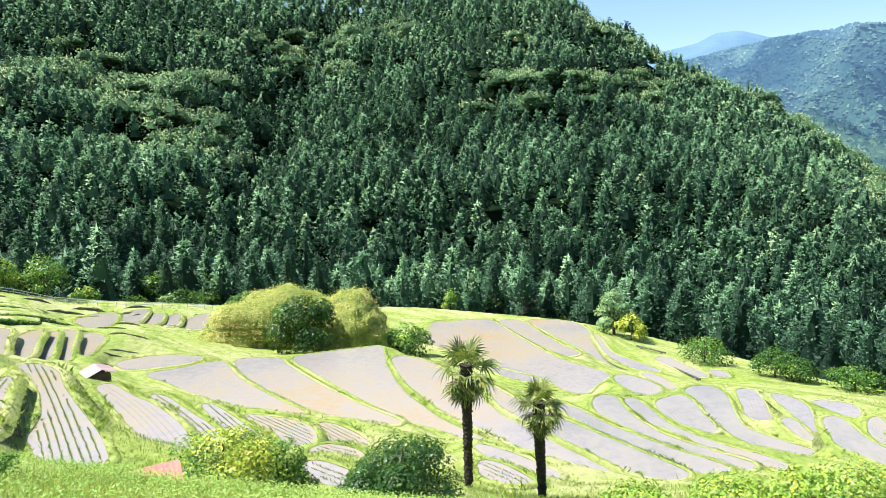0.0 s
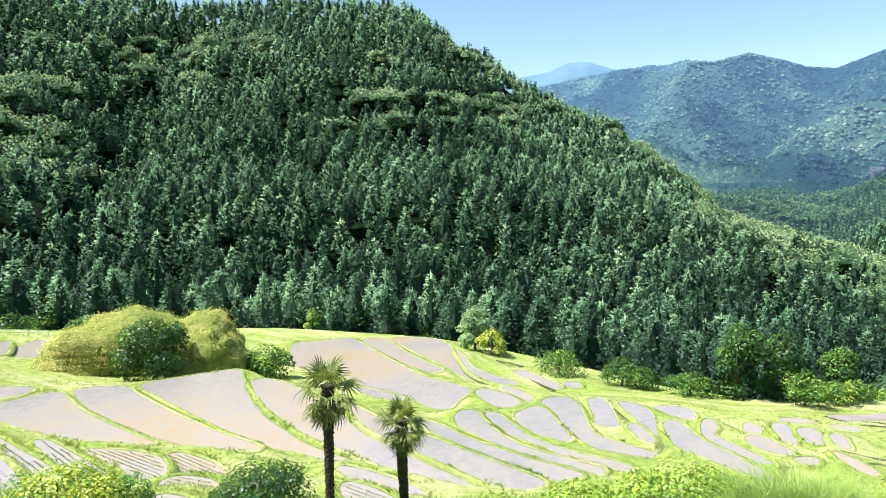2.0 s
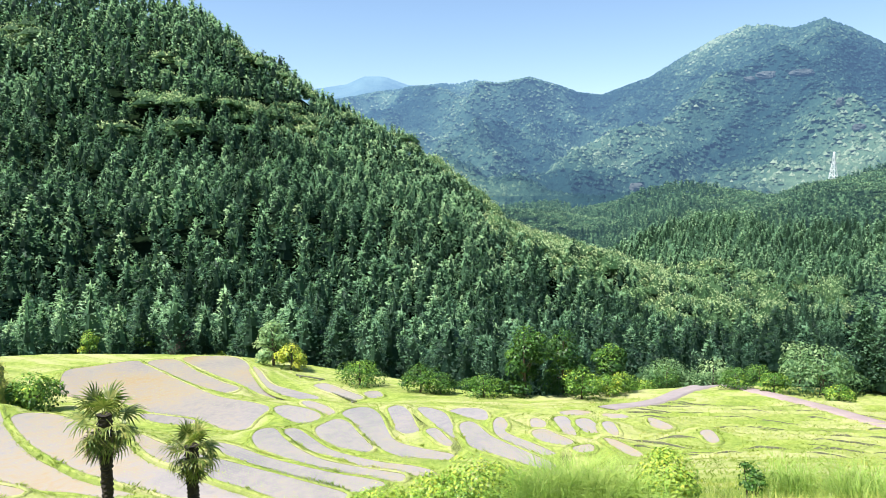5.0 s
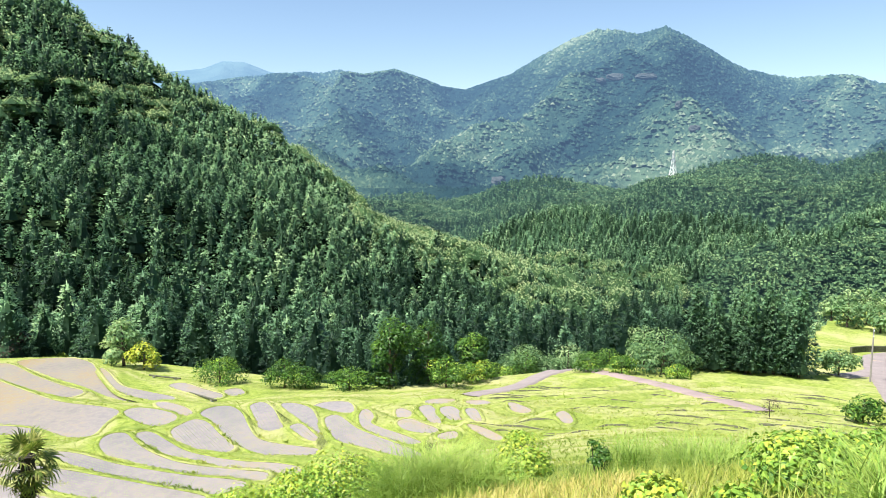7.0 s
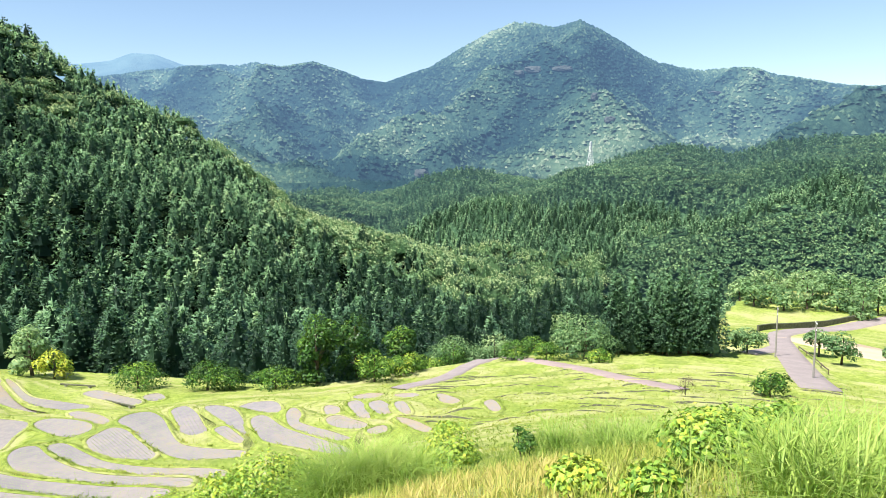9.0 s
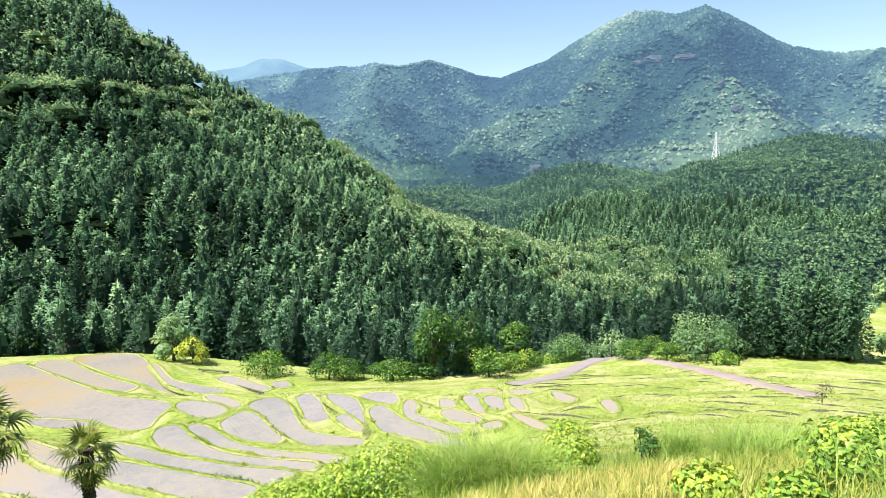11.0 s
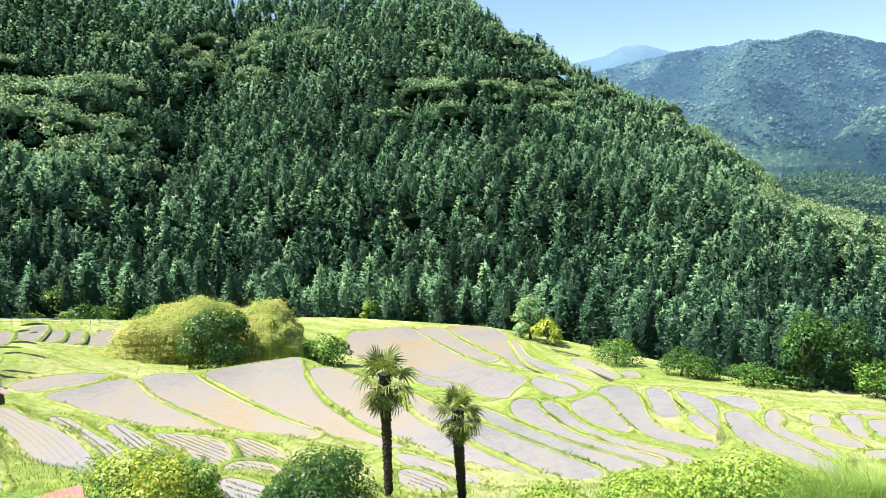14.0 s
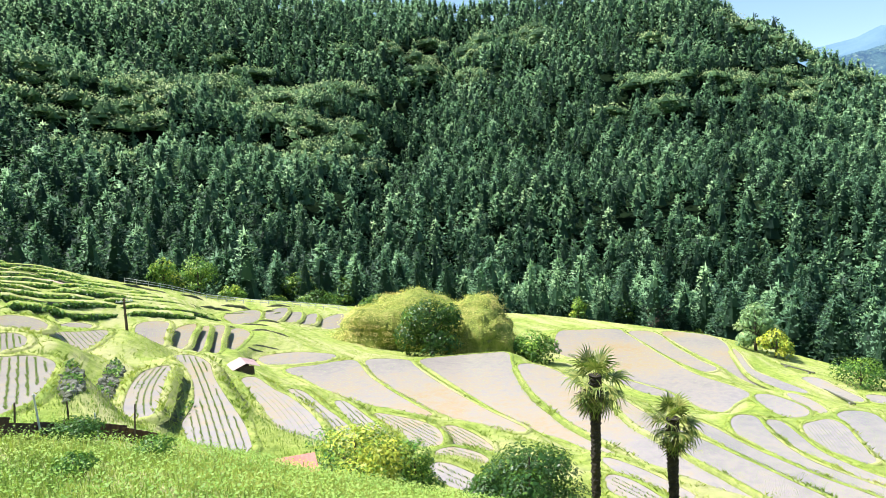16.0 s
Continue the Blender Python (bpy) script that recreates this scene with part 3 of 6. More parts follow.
# height of the walled hillside's rim by heading
RIM = [(-62, -6.5), (-43, -9.5), (-40.4, -11.0), (-38, -13.3), (-35.2, -15.7), (-32.3, -17.6), (-29.5, -19.9), (-26, -21.6), (-21, -24.0)]
WAYS = [([(58, 66), (64.7, 67), (70.7, 69), (80.2, 74.4), (85.7, 76.2), (90.5, 77)], 1.3), ([(91.6, 76.3), (88.2, 65.8), (82.4, 53.5), (74.9, 41.5), (70, 33.1)], 1.2),
        ([(88, 24.5), (97.4, 28.6), (114.2, 35.5), (133.4, 43.7), (148, 50), (157, 53), (166, 53), (176, 50.5), (195.6, 45), (215, 39)], 2.2),
        ([(156, 47.5), (151.3, 41.1), (147.3, 34.2), (143, 26)], 6.5), ([(120, 45.5), (129, 45), (137, 46)], 1.5)]


def off_way(x, y, way):
    """How far a place lies from a way's middle line."""
    least = np.full(np.shape(x), 1e9)
    for (ax, ay), (bx, by) in zip(way, way[1:]):
        t = np.clip(((x - ax) * (bx - ax) + (y - ay) * (by - ay)) / ((bx - ax) ** 2 + (by - ay) ** 2), 0, 1)
        least = np.minimum(least, np.hypot(x - ax - t * (bx - ax), y - ay - t * (by - ay)))
    return least


def plain_steps(x, y, z):
    """Terraces without water: walled ones up the slope beyond the hut, low grassy ones below the lane."""
    h, r = heading(x, y), np.hypot(x, y)
    edge = along(h, EDGE)
    wander = rough(x / 19, y / 19, 2, 77)
    # the walled hillside, between its foot and its rim
    foot, reach = open_land(80 * np.sin(np.radians(h)), 80 * np.cos(np.radians(h)))[0], edge - 3
    even = foot + (along(h, RIM) - foot) * np.clip((r - 80) / (reach - 80), 0, 1)
    walled = even + 0.5 * (wander - 0.45)
    on = step(76, 82, r) * step(-19, -25, h) * step(edge + 3, edge - 2, r)
    z = z + (walled - z) * on
    # the low ones
    s = (z + 2.2 * wander) / 0.75
    f = s - np.floor(s)
    low = (np.floor(s) + step(0.78, 1.0, f)) * 0.75 - 2.2 * wander
    on = np.where(h < 0, step(58, 66, r) * step(82, 78, r) * step(-20, -24, h), step(50, 60, r) * step(38, 44, h) * step(88, 80, h)) * step(edge - 1, edge - 5, r)
    for way, wide in WAYS:
        on = on * step(wide + 0.6, wide + 3.5, off_way(x, y, way))
    return z + (low - z) * on


def land(x, y):
    z, cover = open_land(x, y)
    m = (np.hypot(x, y) < 160) & (y > -40)
    near = np.full(np.shape(x), 99.0)
    zz = np.array(z, float)
    zs = plain_steps(x[m], y[m], z[m])
    zz[m], near[m] = terraced(x[m], y[m], zs)
    return zz, cover, near


def height_at(x, y):
    return float(land(np.array([float(x)]), np.array([float(y)]))[0][0])


# the ground, one sheet to the horizon
hs = np.radians(np.concatenate([np.arange(-63, 97, 0.34), np.arange(97, 297, 5.0)]))
rs = np.concatenate([[0.001], np.arange(0.4, 30, 0.26), np.arange(30, 60, 0.36), np.arange(60, 84, 0.5), np.arange(84, 118, 0.42), np.arange(118, 145, 0.7), np.arange(145, 240, 3), np.arange(240, 500, 10), np.arange(500, 1100, 25), np.arange(1100, 2900, 24), np.arange(2900, 4800, 60)])
R, A = np.meshgrid(rs, hs, indexing="ij")
GX, GY = R * np.sin(A), R * np.cos(A)
GZ, COVER, NEAR = land(GX, GY)
GZ = GZ + np.where(NEAR > 0.9, 0.25, 0) * (rough(GX * 1.1, GY * 1.1, 3, 3) - 0.45) * step(300, 100, R) * step(0.5, 6, R)
nr, nh = GX.shape
verts = np.stack([GX, GY, GZ], -1).reshape(-1, 3)
i, j = np.meshgrid(np.arange(nr - 1), np.arange(nh), indexing="ij")
j2 = (j + 1) % nh
quads = np.stack([i * nh + j, i * nh + j2, (i + 1) * nh + j2, (i + 1) * nh + j], -1).reshape(-1, 4)[:, ::-1]
cover = np.maximum(COVER[:-1], COVER[1:]).ravel()
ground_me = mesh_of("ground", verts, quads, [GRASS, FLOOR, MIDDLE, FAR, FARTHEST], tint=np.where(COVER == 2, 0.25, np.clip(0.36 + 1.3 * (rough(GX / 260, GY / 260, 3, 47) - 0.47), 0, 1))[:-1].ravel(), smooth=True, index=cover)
ground = tagged(new("ground", ground_me), "grassy terraced valley slope running out to wooded mountains", "ground", kind="structure")

# ---- the paddies' own water, banks and seedlings ----
rng = np.random.default_rng(11)


def ring(poly, off):
    """The outline moved outwards by off."""
    t = np.roll(poly, -1, 0) - np.roll(poly, 1, 0)
    t /= np.linalg.norm(t, axis=1)[:, None] + 1e-9
    return poly + np.stack([t[:, 1], -t[:, 0]], -1) * off


def tuft_mesh(name, places, size, width, lean, seed, mat, tint, blades=3):
    g = np.random.default_rng(seed)
    n = len(places) * blades
    p = np.repeat(np.asarray(places, float), blades, 0)
    s = np.repeat(np.broadcast_to(size, len(places)), blades) * g.uniform(0.6, 1.2, n)
    a, b = g.uniform(0, math.tau, n), g.uniform(0, math.tau, n)
    side = np.stack([np.cos(a), np.sin(a), 0 * a], -1) * (width * s)[:, None]
    tip = np.stack([np.cos(b) * lean, np.sin(b) * lean, 1 + 0 * b], -1) * s[:, None]
    v = np.stack([p - side * 0.5, p + side * 0.5, p + tip * [0.3, 0.3, 0.55] + side, p + tip], 1).reshape(-1, 3)
    f = np.arange(n)[:, None] * 4 + [0, 1, 2, 3]
    tn = np.repeat(np.broadcast_to(tint, len(places)), blades)
    return mesh_of(name, v, f, [mat], tint=tn)


for number, (kind, level, poly) in enumerate(PLOTS):
    c = poly.mean(0)
    label = "flooded rice paddy planted with rows of seedlings" if kind == "rows" else "muddy flooded rice paddy with faint seedling rows"
    plot = thing("rice_paddy", (c[0], c[1], level), label, "rice paddy", "terraced rice paddies")
    q = poly - c
    bm = bmesh.new()
    bm.faces.new([bm.verts.new((x, y, 0)) for x, y in ring(q, 0.15)])
    bmesh.ops.triangulate(bm, faces=bm.faces[:])
    part("water", bm, WATER, plot)
    # the bank round it
    n = len(q)
    g = np.random.default_rng(number)
    wob = 0.05 * (g.random((n, 1)) - 0.5)
    rows = [(0.0, -0.12), (0.06, 0.03), (0.2, 0.06), (0.4, 0.0), (0.7, -0.28)]
    sway = 0.16 * (np.convolve(np.tile(g.random(n), 3), np.ones(3) / 3, "same")[n:2 * n] - 0.5)
    v = np.concatenate([np.c_[ring(q, o) + (ring(q, 1.0) - q) * (sway * min(1, o * 4))[:, None], np.full(n, z)] + np.c_[0 * wob, 0 * wob, wob] for o, z in rows])
    k = np.arange(n)
    f = np.concatenate([np.stack([a * n + k, (a + 1) * n + k, (a + 1) * n + (k + 1) % n, a * n + (k + 1) % n], -1) for a in range(len(rows) - 1)])
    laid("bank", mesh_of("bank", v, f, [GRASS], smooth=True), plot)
    # rows of seedlings along the plot's length, bent as it bends
    u_axis = np.linalg.svd(q, full_matrices=False)[2][0]
    v_axis = np.array([-u_axis[1], u_axis[0]])
    u, w = q @ u_axis, q @ v_axis
    bend = np.polyfit(u, w, 2) if np.ptp(u) > 5 * np.ptp(w) else np.zeros(3)
    far = math.hypot(*c)
    gap_w, gap_u = (0.3, 0.11) if far < 45 else (0.3, 0.16) if far < 70 else (0.36, 0.3)
    uu, ww = np.meshgrid(np.arange(u.min(), u.max(), gap_u), np.arange(-np.ptp(w), np.ptp(w), gap_w), indexing="ij")
    uu, ww = uu + g.normal(0, 0.02, uu.shape), ww + g.normal(0, 0.015, ww.shape)
    ww = ww + np.polyval(bend, uu)
    pts = uu.ravel()[:, None] * u_axis + ww.ravel()[:, None] * v_axis
    m = inside(pts[:, 0], pts[:, 1], q)
    pts = pts[m]
    pts = pts[gap_to(pts[:, 0], pts[:, 1], q) > 0.2]
    if len(pts):
        size = (0.13 if far < 45 else 0.11) if kind == "rows" else 0.06
        me = tuft_mesh("seedling_rows", np.c_[pts, np.full(len(pts), -0.02)], size, 0.2, 0.5, number, SEEDLING, 0.5, 3 if far < 45 else 2)
        tagged(laid("seedling_rows", me, plot), kind="stuff")


# ---- trees ----
def unit(v):
    return v / (np.linalg.norm(v, axis=-1, keepdims=True) + 1e-9)


def sprays(p, out, facing, length, width, seed, droop=0.35, loose=0.5, lift=0.1):
    """Pointed sprays growing outwards from their places, as corners of triangles, with the way each takes the light."""
    g = np.random.default_rng(seed)
    n = len(p)
    t = unit(out + g.normal(0, loose, (n, 3)) - [0, 0, droop])
    nrm = g.normal(0, 0.6, (n, 3)) + [0, 0, 0.8] + 0.5 * facing
    b = unit(np.cross(nrm, t))
    s = (g.uniform(0.6, 1.4, n))[:, None]
    corners = np.stack([p - t * length * s * 0.4 - b * width * s, p + t * length * s, p - t * length * s * 0.4 + b * width * s], 1)
    return corners, unit(facing + [0, 0, lift] + 0.6 * unit(np.cross(t, b)) * np.sign(np.cross(t, b)[:, 2:] + 1e-6) + g.normal(0, 0.28, (n, 3)))


def conifer(seed, wide=0.2, n=70, low=0.3, leaf=0.052, boughs=16, sides=6, core=0.7, dim=0.75):
    """A cedar one metre tall: a dark inner cone and boughs of pointed sprays over it, as corners of triangles, with
    their light and tone; the tone holds painted shade.
    """
    g = np.random.default_rng(seed)
    girth = lambda q: wide * np.clip(1.02 - np.clip((q - low) / (1.0 - low), 0, 1) ** 1.25, 0, 1) * np.clip(0.75 + 1.9 * (q - low), 0, 1)
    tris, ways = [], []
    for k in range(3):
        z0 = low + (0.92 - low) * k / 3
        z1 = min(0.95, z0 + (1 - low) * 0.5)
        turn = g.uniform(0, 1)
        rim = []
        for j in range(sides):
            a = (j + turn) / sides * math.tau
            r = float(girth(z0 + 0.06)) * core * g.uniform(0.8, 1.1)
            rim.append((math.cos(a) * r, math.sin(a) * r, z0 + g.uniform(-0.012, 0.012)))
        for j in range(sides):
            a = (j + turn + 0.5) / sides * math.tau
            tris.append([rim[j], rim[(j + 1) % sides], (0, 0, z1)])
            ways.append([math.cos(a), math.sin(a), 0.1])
    # boughs: each a tuft of sprays round its own middle
    bu = low + (0.97 - low) * (np.arange(boughs) + g.random(boughs)) / boughs
    ba = np.arange(boughs) * 2.4 + g.normal(0, 0.35, boughs)
    b_out = np.stack([np.cos(ba), np.sin(ba), 0 * ba], -1)
    b_mid = b_out * (girth(bu) * g.uniform(0.7, 0.98, boughs))[:, None] + np.stack([0 * bu, 0 * bu, bu], -1)
    which = np.arange(n) % boughs
    d = unit(g.normal(size=(n, 3)) + 0.55 * b_out[which] + [0, 0, 0.5])
    size = np.maximum(0.1 * wide + 0.32 * girth(bu), 0.014)
    p = b_mid[which] + d * size[which][:, None] * g.uniform(0.55, 1.1, n)[:, None]
    u = bu[which]
    facing = unit(0.9 * d + 0.7 * b_out[which] + np.stack([0 * u, 0 * u, 0.1 + 0.9 * (u - low) / (1 - low)], -1))
    q, w = sprays(p, unit(d + b_out[which]), facing, leaf * 0.85, leaf * 0.42, seed + 500, droop=0.15, loose=0.3)
    tip = np.array([[(0.02, 0, 0.93), (-0.012, 0.017, 0.93), (0, 0, 1.04)], [(-0.012, -0.017, 0.93), (0.02, 0, 0.93), (0, 0, 1.04)]])
    # shade put into the tone: inner cone near black, boughs lighter towards the top
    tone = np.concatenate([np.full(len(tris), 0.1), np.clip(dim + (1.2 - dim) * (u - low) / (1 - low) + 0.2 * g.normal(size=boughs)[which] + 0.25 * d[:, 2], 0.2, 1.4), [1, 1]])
    return np.concatenate([np.array(tris), q, tip]), np.concatenate([unit(np.array(ways)), w, [[0.5, 0, 0.8], [-0.5, 0, 0.8]]]), tone


def broadleaf(seed, n=60, wide=0.45, low=0.3, leaf=0.1, lobes=6, core_size=0.62):
    """A round-headed tree one metre tall: leaves over several lobes round middles darkened for shade, as corners of
    triangles, with their light and tone.
    """
    g = np.random.default_rng(seed)
    la = np.arange(lobes) * 2.4 + g.normal(0, 0.3, lobes)
    far = g.uniform(0.45, 0.8, lobes) * wide
    centre = np.stack([np.cos(la) * far, np.sin(la) * far, low + 0.16 + (0.62 - low) * (1 - (far / wide) ** 2) + g.uniform(-0.08, 0.1, lobes)], -1)
    centre[0] = [0, 0, 0.76]
    rad = g.uniform(0.17, 0.3, lobes) * wide / 0.45
    which = np.arange(n) % lobes
    d = g.normal(size=(n, 3))
    d[:, 2] = np.abs(d[:, 2]) * 1.1 - 0.25
    d = unit(d)
    p = centre[which] + d * [1, 1, 0.75] * (rad[which] * g.uniform(0.75, 1.1, n))[:, None]
    q, w = sprays(p, d * [1, 1, 0.3], unit(d + [0, 0, 0.2]), leaf, leaf * 0.6, seed + 500, droop=0.1, loose=0.7, lift=0.1)
    # paler upper leaves, darker undersides: the crown's shading painted into its tone
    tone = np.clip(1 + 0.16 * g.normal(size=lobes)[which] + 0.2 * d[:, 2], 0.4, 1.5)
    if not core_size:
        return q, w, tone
    # near-black middles painted for the shade inside the crown
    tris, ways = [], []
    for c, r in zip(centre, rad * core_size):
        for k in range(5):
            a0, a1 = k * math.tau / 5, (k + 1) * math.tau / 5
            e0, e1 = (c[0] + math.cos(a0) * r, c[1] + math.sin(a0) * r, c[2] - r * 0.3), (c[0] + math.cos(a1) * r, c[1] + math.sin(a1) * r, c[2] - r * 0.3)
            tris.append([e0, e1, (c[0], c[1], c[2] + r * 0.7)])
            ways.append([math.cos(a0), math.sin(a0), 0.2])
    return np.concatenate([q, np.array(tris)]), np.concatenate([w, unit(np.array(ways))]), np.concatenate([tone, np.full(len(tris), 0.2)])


def dome(seed, sides=5, wide=0.85):
    """A far tree one metre tall: a lumpy low crown."""
    g = np.random.default_rng(seed)
    rim = [(wide * g.uniform(0.8, 1.15) * math.cos(k * math.tau / sides), wide * g.uniform(0.8, 1.15) * math.sin(k * math.tau / sides), g.uniform(0.0, 0.25)) for k in range(sides)]
    top = (g.uniform(-0.15, 0.15), g.uniform(-0.15, 0.15), 1.0)
    tris = np.array([[rim[k], rim[(k + 1) % sides], top] for k in range(sides)])
    mids = [(k + 0.5) * math.tau / sides for k in range(sides)]
    return tris, unit(np.array([[math.cos(a), math.sin(a), 0.9] for a in mids])), np.ones(sides)


def wood(name, templates, places, heights, tints, mat, label, seed):
    """Many trees as one mesh: each a turned and scaled template at its place."""
    g = np.random.default_rng(seed)
    vs, ts, ns = [], [], []
    which = g.integers(0, len(templates), len(places))
    for k, (tpl, ways, tone) in enumerate(templates):
        m = which == k
        p, s, ti = places[m], heights[m], tints[m]
        a = g.uniform(0, math.tau, len(p))
        w = (s * g.uniform(0.85, 1.2, len(p)))[:, None, None]
        ca, sa_ = np.cos(a)[:, None, None], np.sin(a)[:, None, None]
        x, y, z = tpl[None, :, :, 0] * w, tpl[None, :, :, 1] * w, tpl[None, :, :, 2] * s[:, None, None]
        vs.append((np.stack([x * ca - y * sa_, x * sa_ + y * ca, z], -1) + p[:, None, None, :]).reshape(-1, 3))
        nx, ny, nz = ways[None, :, 0], ways[None, :, 1], ways[None, :, 2]
        ca, sa_ = ca[:, :, 0], sa_[:, :, 0]
        way = np.stack([nx * ca - ny * sa_, nx * sa_ + ny * ca, nz + 0 * ca], -1)
        ns.append(np.repeat(way.reshape(-1, 3), 3, 0))
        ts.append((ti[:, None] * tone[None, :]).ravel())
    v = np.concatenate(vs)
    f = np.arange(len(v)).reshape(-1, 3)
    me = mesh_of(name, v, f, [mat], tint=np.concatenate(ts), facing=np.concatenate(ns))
    return tagged(laid(name, me), label, "woods", kind="stuff")


def strewn(spacing, x0, x1, y0, y1, seed):
    g = np.random.default_rng(seed)
    x, y = np.meshgrid(np.arange(x0, x1, spacing), np.arange(y0, y1, spacing))
    x[::2] += spacing / 2
    return (x + g.uniform(-0.38, 0.38, x.shape) * spacing).ravel(), (y + g.uniform(-0.38, 0.38, y.shape) * spacing).ravel()


# the near mountain: planted cedars, with native broadleaf trees on the spur, along the crest and round the old road
tx, ty = strewn(5.0, -420, 400, 60, 500, 5)
th, tr = heading(tx, ty), np.hypot(tx, ty)
edge_r, foot_r, crest_r = along(th, EDGE), along(th, [(a, b) for a, b, c in FOOT]), along(th, [(a, b) for a, b, c in CREST])
keep = (th > -56) & (th < 58) & (tr > edge_r + 9) & (tr < crest_r + 14)
keep &= np.random.default_rng(9).random(len(tx)) < np.clip(1.7 - tr / 240, 0.78, 1)
tx, ty, th, tr, edge_r, foot_r, crest_r = (v[keep] for v in (tx, ty, th, tr, edge_r, foot_r, crest_r))
tz, tc = open_land(tx, ty)
up = (tr - foot_r) / (crest_r - foot_r)
rise = tz / tr
n1 = rough(tx / 60, ty / 60, 3, 41)
native = (th < -16) & (rise > -0.03 + 0.05 * step(-30, -40, th)) & (rise < 0.1 + 0.06 * n1 + 0.02 * np.sin(th * 0.4)) & (tr > foot_r + 70) & (n1 > 0.3)
native |= (th > 3) & (th < 18) & (np.abs(rise - 0.052) < 0.034) & (n1 > 0.3)
for at, level, wide in ((-16, 0.153, 2.2), (-10.5, 0.118, 1.6), (-2.9, 0.156, 1.5), (6, 0.127, 2.0), (13, 0.15, 1.5)):
    native |= ((th - at) / wide) ** 2 + ((rise - level) / 0.014) ** 2 < 1
native |= (th > -14) & (th < -6) & (np.abs(rise - 0.13) < 0.03) & (n1 > 0.45)
native |= (up > 0.85) & (th > 9) & (n1 > 0.34)
native |= (th > 31) & (up > 0.48 - 0.012 * (th - 31))
native |= (tr < edge_r + 26) & (th < 70) & (rough(tx / 18, ty / 18, 2, 4) > 0.52)
g = np.random.default_rng(6)
tall = np.where(native, g.uniform(8.5, 13.5, len(tx)), g.uniform(12.0, 17.0, len(tx)) * (0.86 + 0.3 * rough(tx / 45, ty / 45, 2, 9)))
tall = tall * np.where(native, 1, np.clip(0.3 + tr / 235, 0.8, 1))
tall = np.where((tr < edge_r + 26) & native, g.uniform(4, 8, len(tx)), tall)
tint = np.clip(0.36 + 0.22 * g.normal(size=len(tx)) + 0.7 * (rough(tx / 80, ty / 80, 3, 14) - 0.45) - 0.03 * step(0, -18, th), 0, 1)
pos = np.stack([tx, ty, tz - 0.3], -1)
GIRTHS = (0.2, 0.24, 0.26, 0.28, 0.22, 0.25)
# dim: how dark the lower boughs are toned, in place of shade
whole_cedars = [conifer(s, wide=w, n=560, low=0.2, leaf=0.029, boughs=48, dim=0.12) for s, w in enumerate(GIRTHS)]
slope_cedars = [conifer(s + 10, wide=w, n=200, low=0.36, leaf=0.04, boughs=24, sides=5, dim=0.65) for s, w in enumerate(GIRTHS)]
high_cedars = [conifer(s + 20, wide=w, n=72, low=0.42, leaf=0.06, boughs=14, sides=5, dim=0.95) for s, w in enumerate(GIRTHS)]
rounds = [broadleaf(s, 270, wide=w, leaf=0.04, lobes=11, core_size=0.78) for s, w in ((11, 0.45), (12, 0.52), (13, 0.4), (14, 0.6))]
mixed_in = native & (tr > edge_r + 26) & (rough(tx / 11, ty / 11, 2, 44) < 0.34)
native &= ~mixed_in
low_m, high_m = ~native & (tr < foot_r + 24), ~native & (tr > 330)
m = ~native & ~low_m & ~high_m
# lower tint at the foot: the shade down there is put into the colour
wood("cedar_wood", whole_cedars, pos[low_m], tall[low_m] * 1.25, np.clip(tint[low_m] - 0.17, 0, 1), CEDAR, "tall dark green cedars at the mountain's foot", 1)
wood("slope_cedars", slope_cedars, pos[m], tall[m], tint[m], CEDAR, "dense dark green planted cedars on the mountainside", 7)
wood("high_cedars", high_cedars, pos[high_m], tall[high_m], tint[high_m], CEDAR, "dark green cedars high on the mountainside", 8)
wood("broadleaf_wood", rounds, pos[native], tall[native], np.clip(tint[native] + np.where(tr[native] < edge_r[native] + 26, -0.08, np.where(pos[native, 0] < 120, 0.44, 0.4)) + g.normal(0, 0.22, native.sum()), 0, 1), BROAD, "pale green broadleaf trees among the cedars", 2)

# the middle hills
tx, ty = strewn(6.4, 150, 980, 30, 900, 15)
th, tr = heading(tx, ty), np.hypot(tx, ty)
tz, tc = open_land(tx, ty)
keep = (tc == 2) & (th > 30) & (th < 82) & (tr < along(th, [(a, b) for a, b, c in MID_CREST]) + 12)
tx, ty, tz, th = tx[keep], ty[keep], tz[keep], th[keep]
g = np.random.default_rng(16)
n1 = rough(tx / 90, ty / 90, 3, 43)
native = n1 > 0.47
tint = np.clip(0.42 + 0.2 * g.normal(size=len(tx)) + 0.7 * (n1 - 0.45), 0, 1)
pos = np.stack([tx, ty, tz - 0.3], -1)
near_by = np.hypot(tx, ty) < 540
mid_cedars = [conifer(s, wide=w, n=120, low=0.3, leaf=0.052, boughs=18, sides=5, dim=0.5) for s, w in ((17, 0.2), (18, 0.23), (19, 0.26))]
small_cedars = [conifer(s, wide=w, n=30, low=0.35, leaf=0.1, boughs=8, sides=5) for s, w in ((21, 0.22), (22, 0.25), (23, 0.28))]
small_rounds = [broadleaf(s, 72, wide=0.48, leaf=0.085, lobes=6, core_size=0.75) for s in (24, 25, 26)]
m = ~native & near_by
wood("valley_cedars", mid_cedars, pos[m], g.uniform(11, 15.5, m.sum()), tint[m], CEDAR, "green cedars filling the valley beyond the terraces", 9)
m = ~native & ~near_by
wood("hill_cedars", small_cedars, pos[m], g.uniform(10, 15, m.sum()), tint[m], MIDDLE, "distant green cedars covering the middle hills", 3)
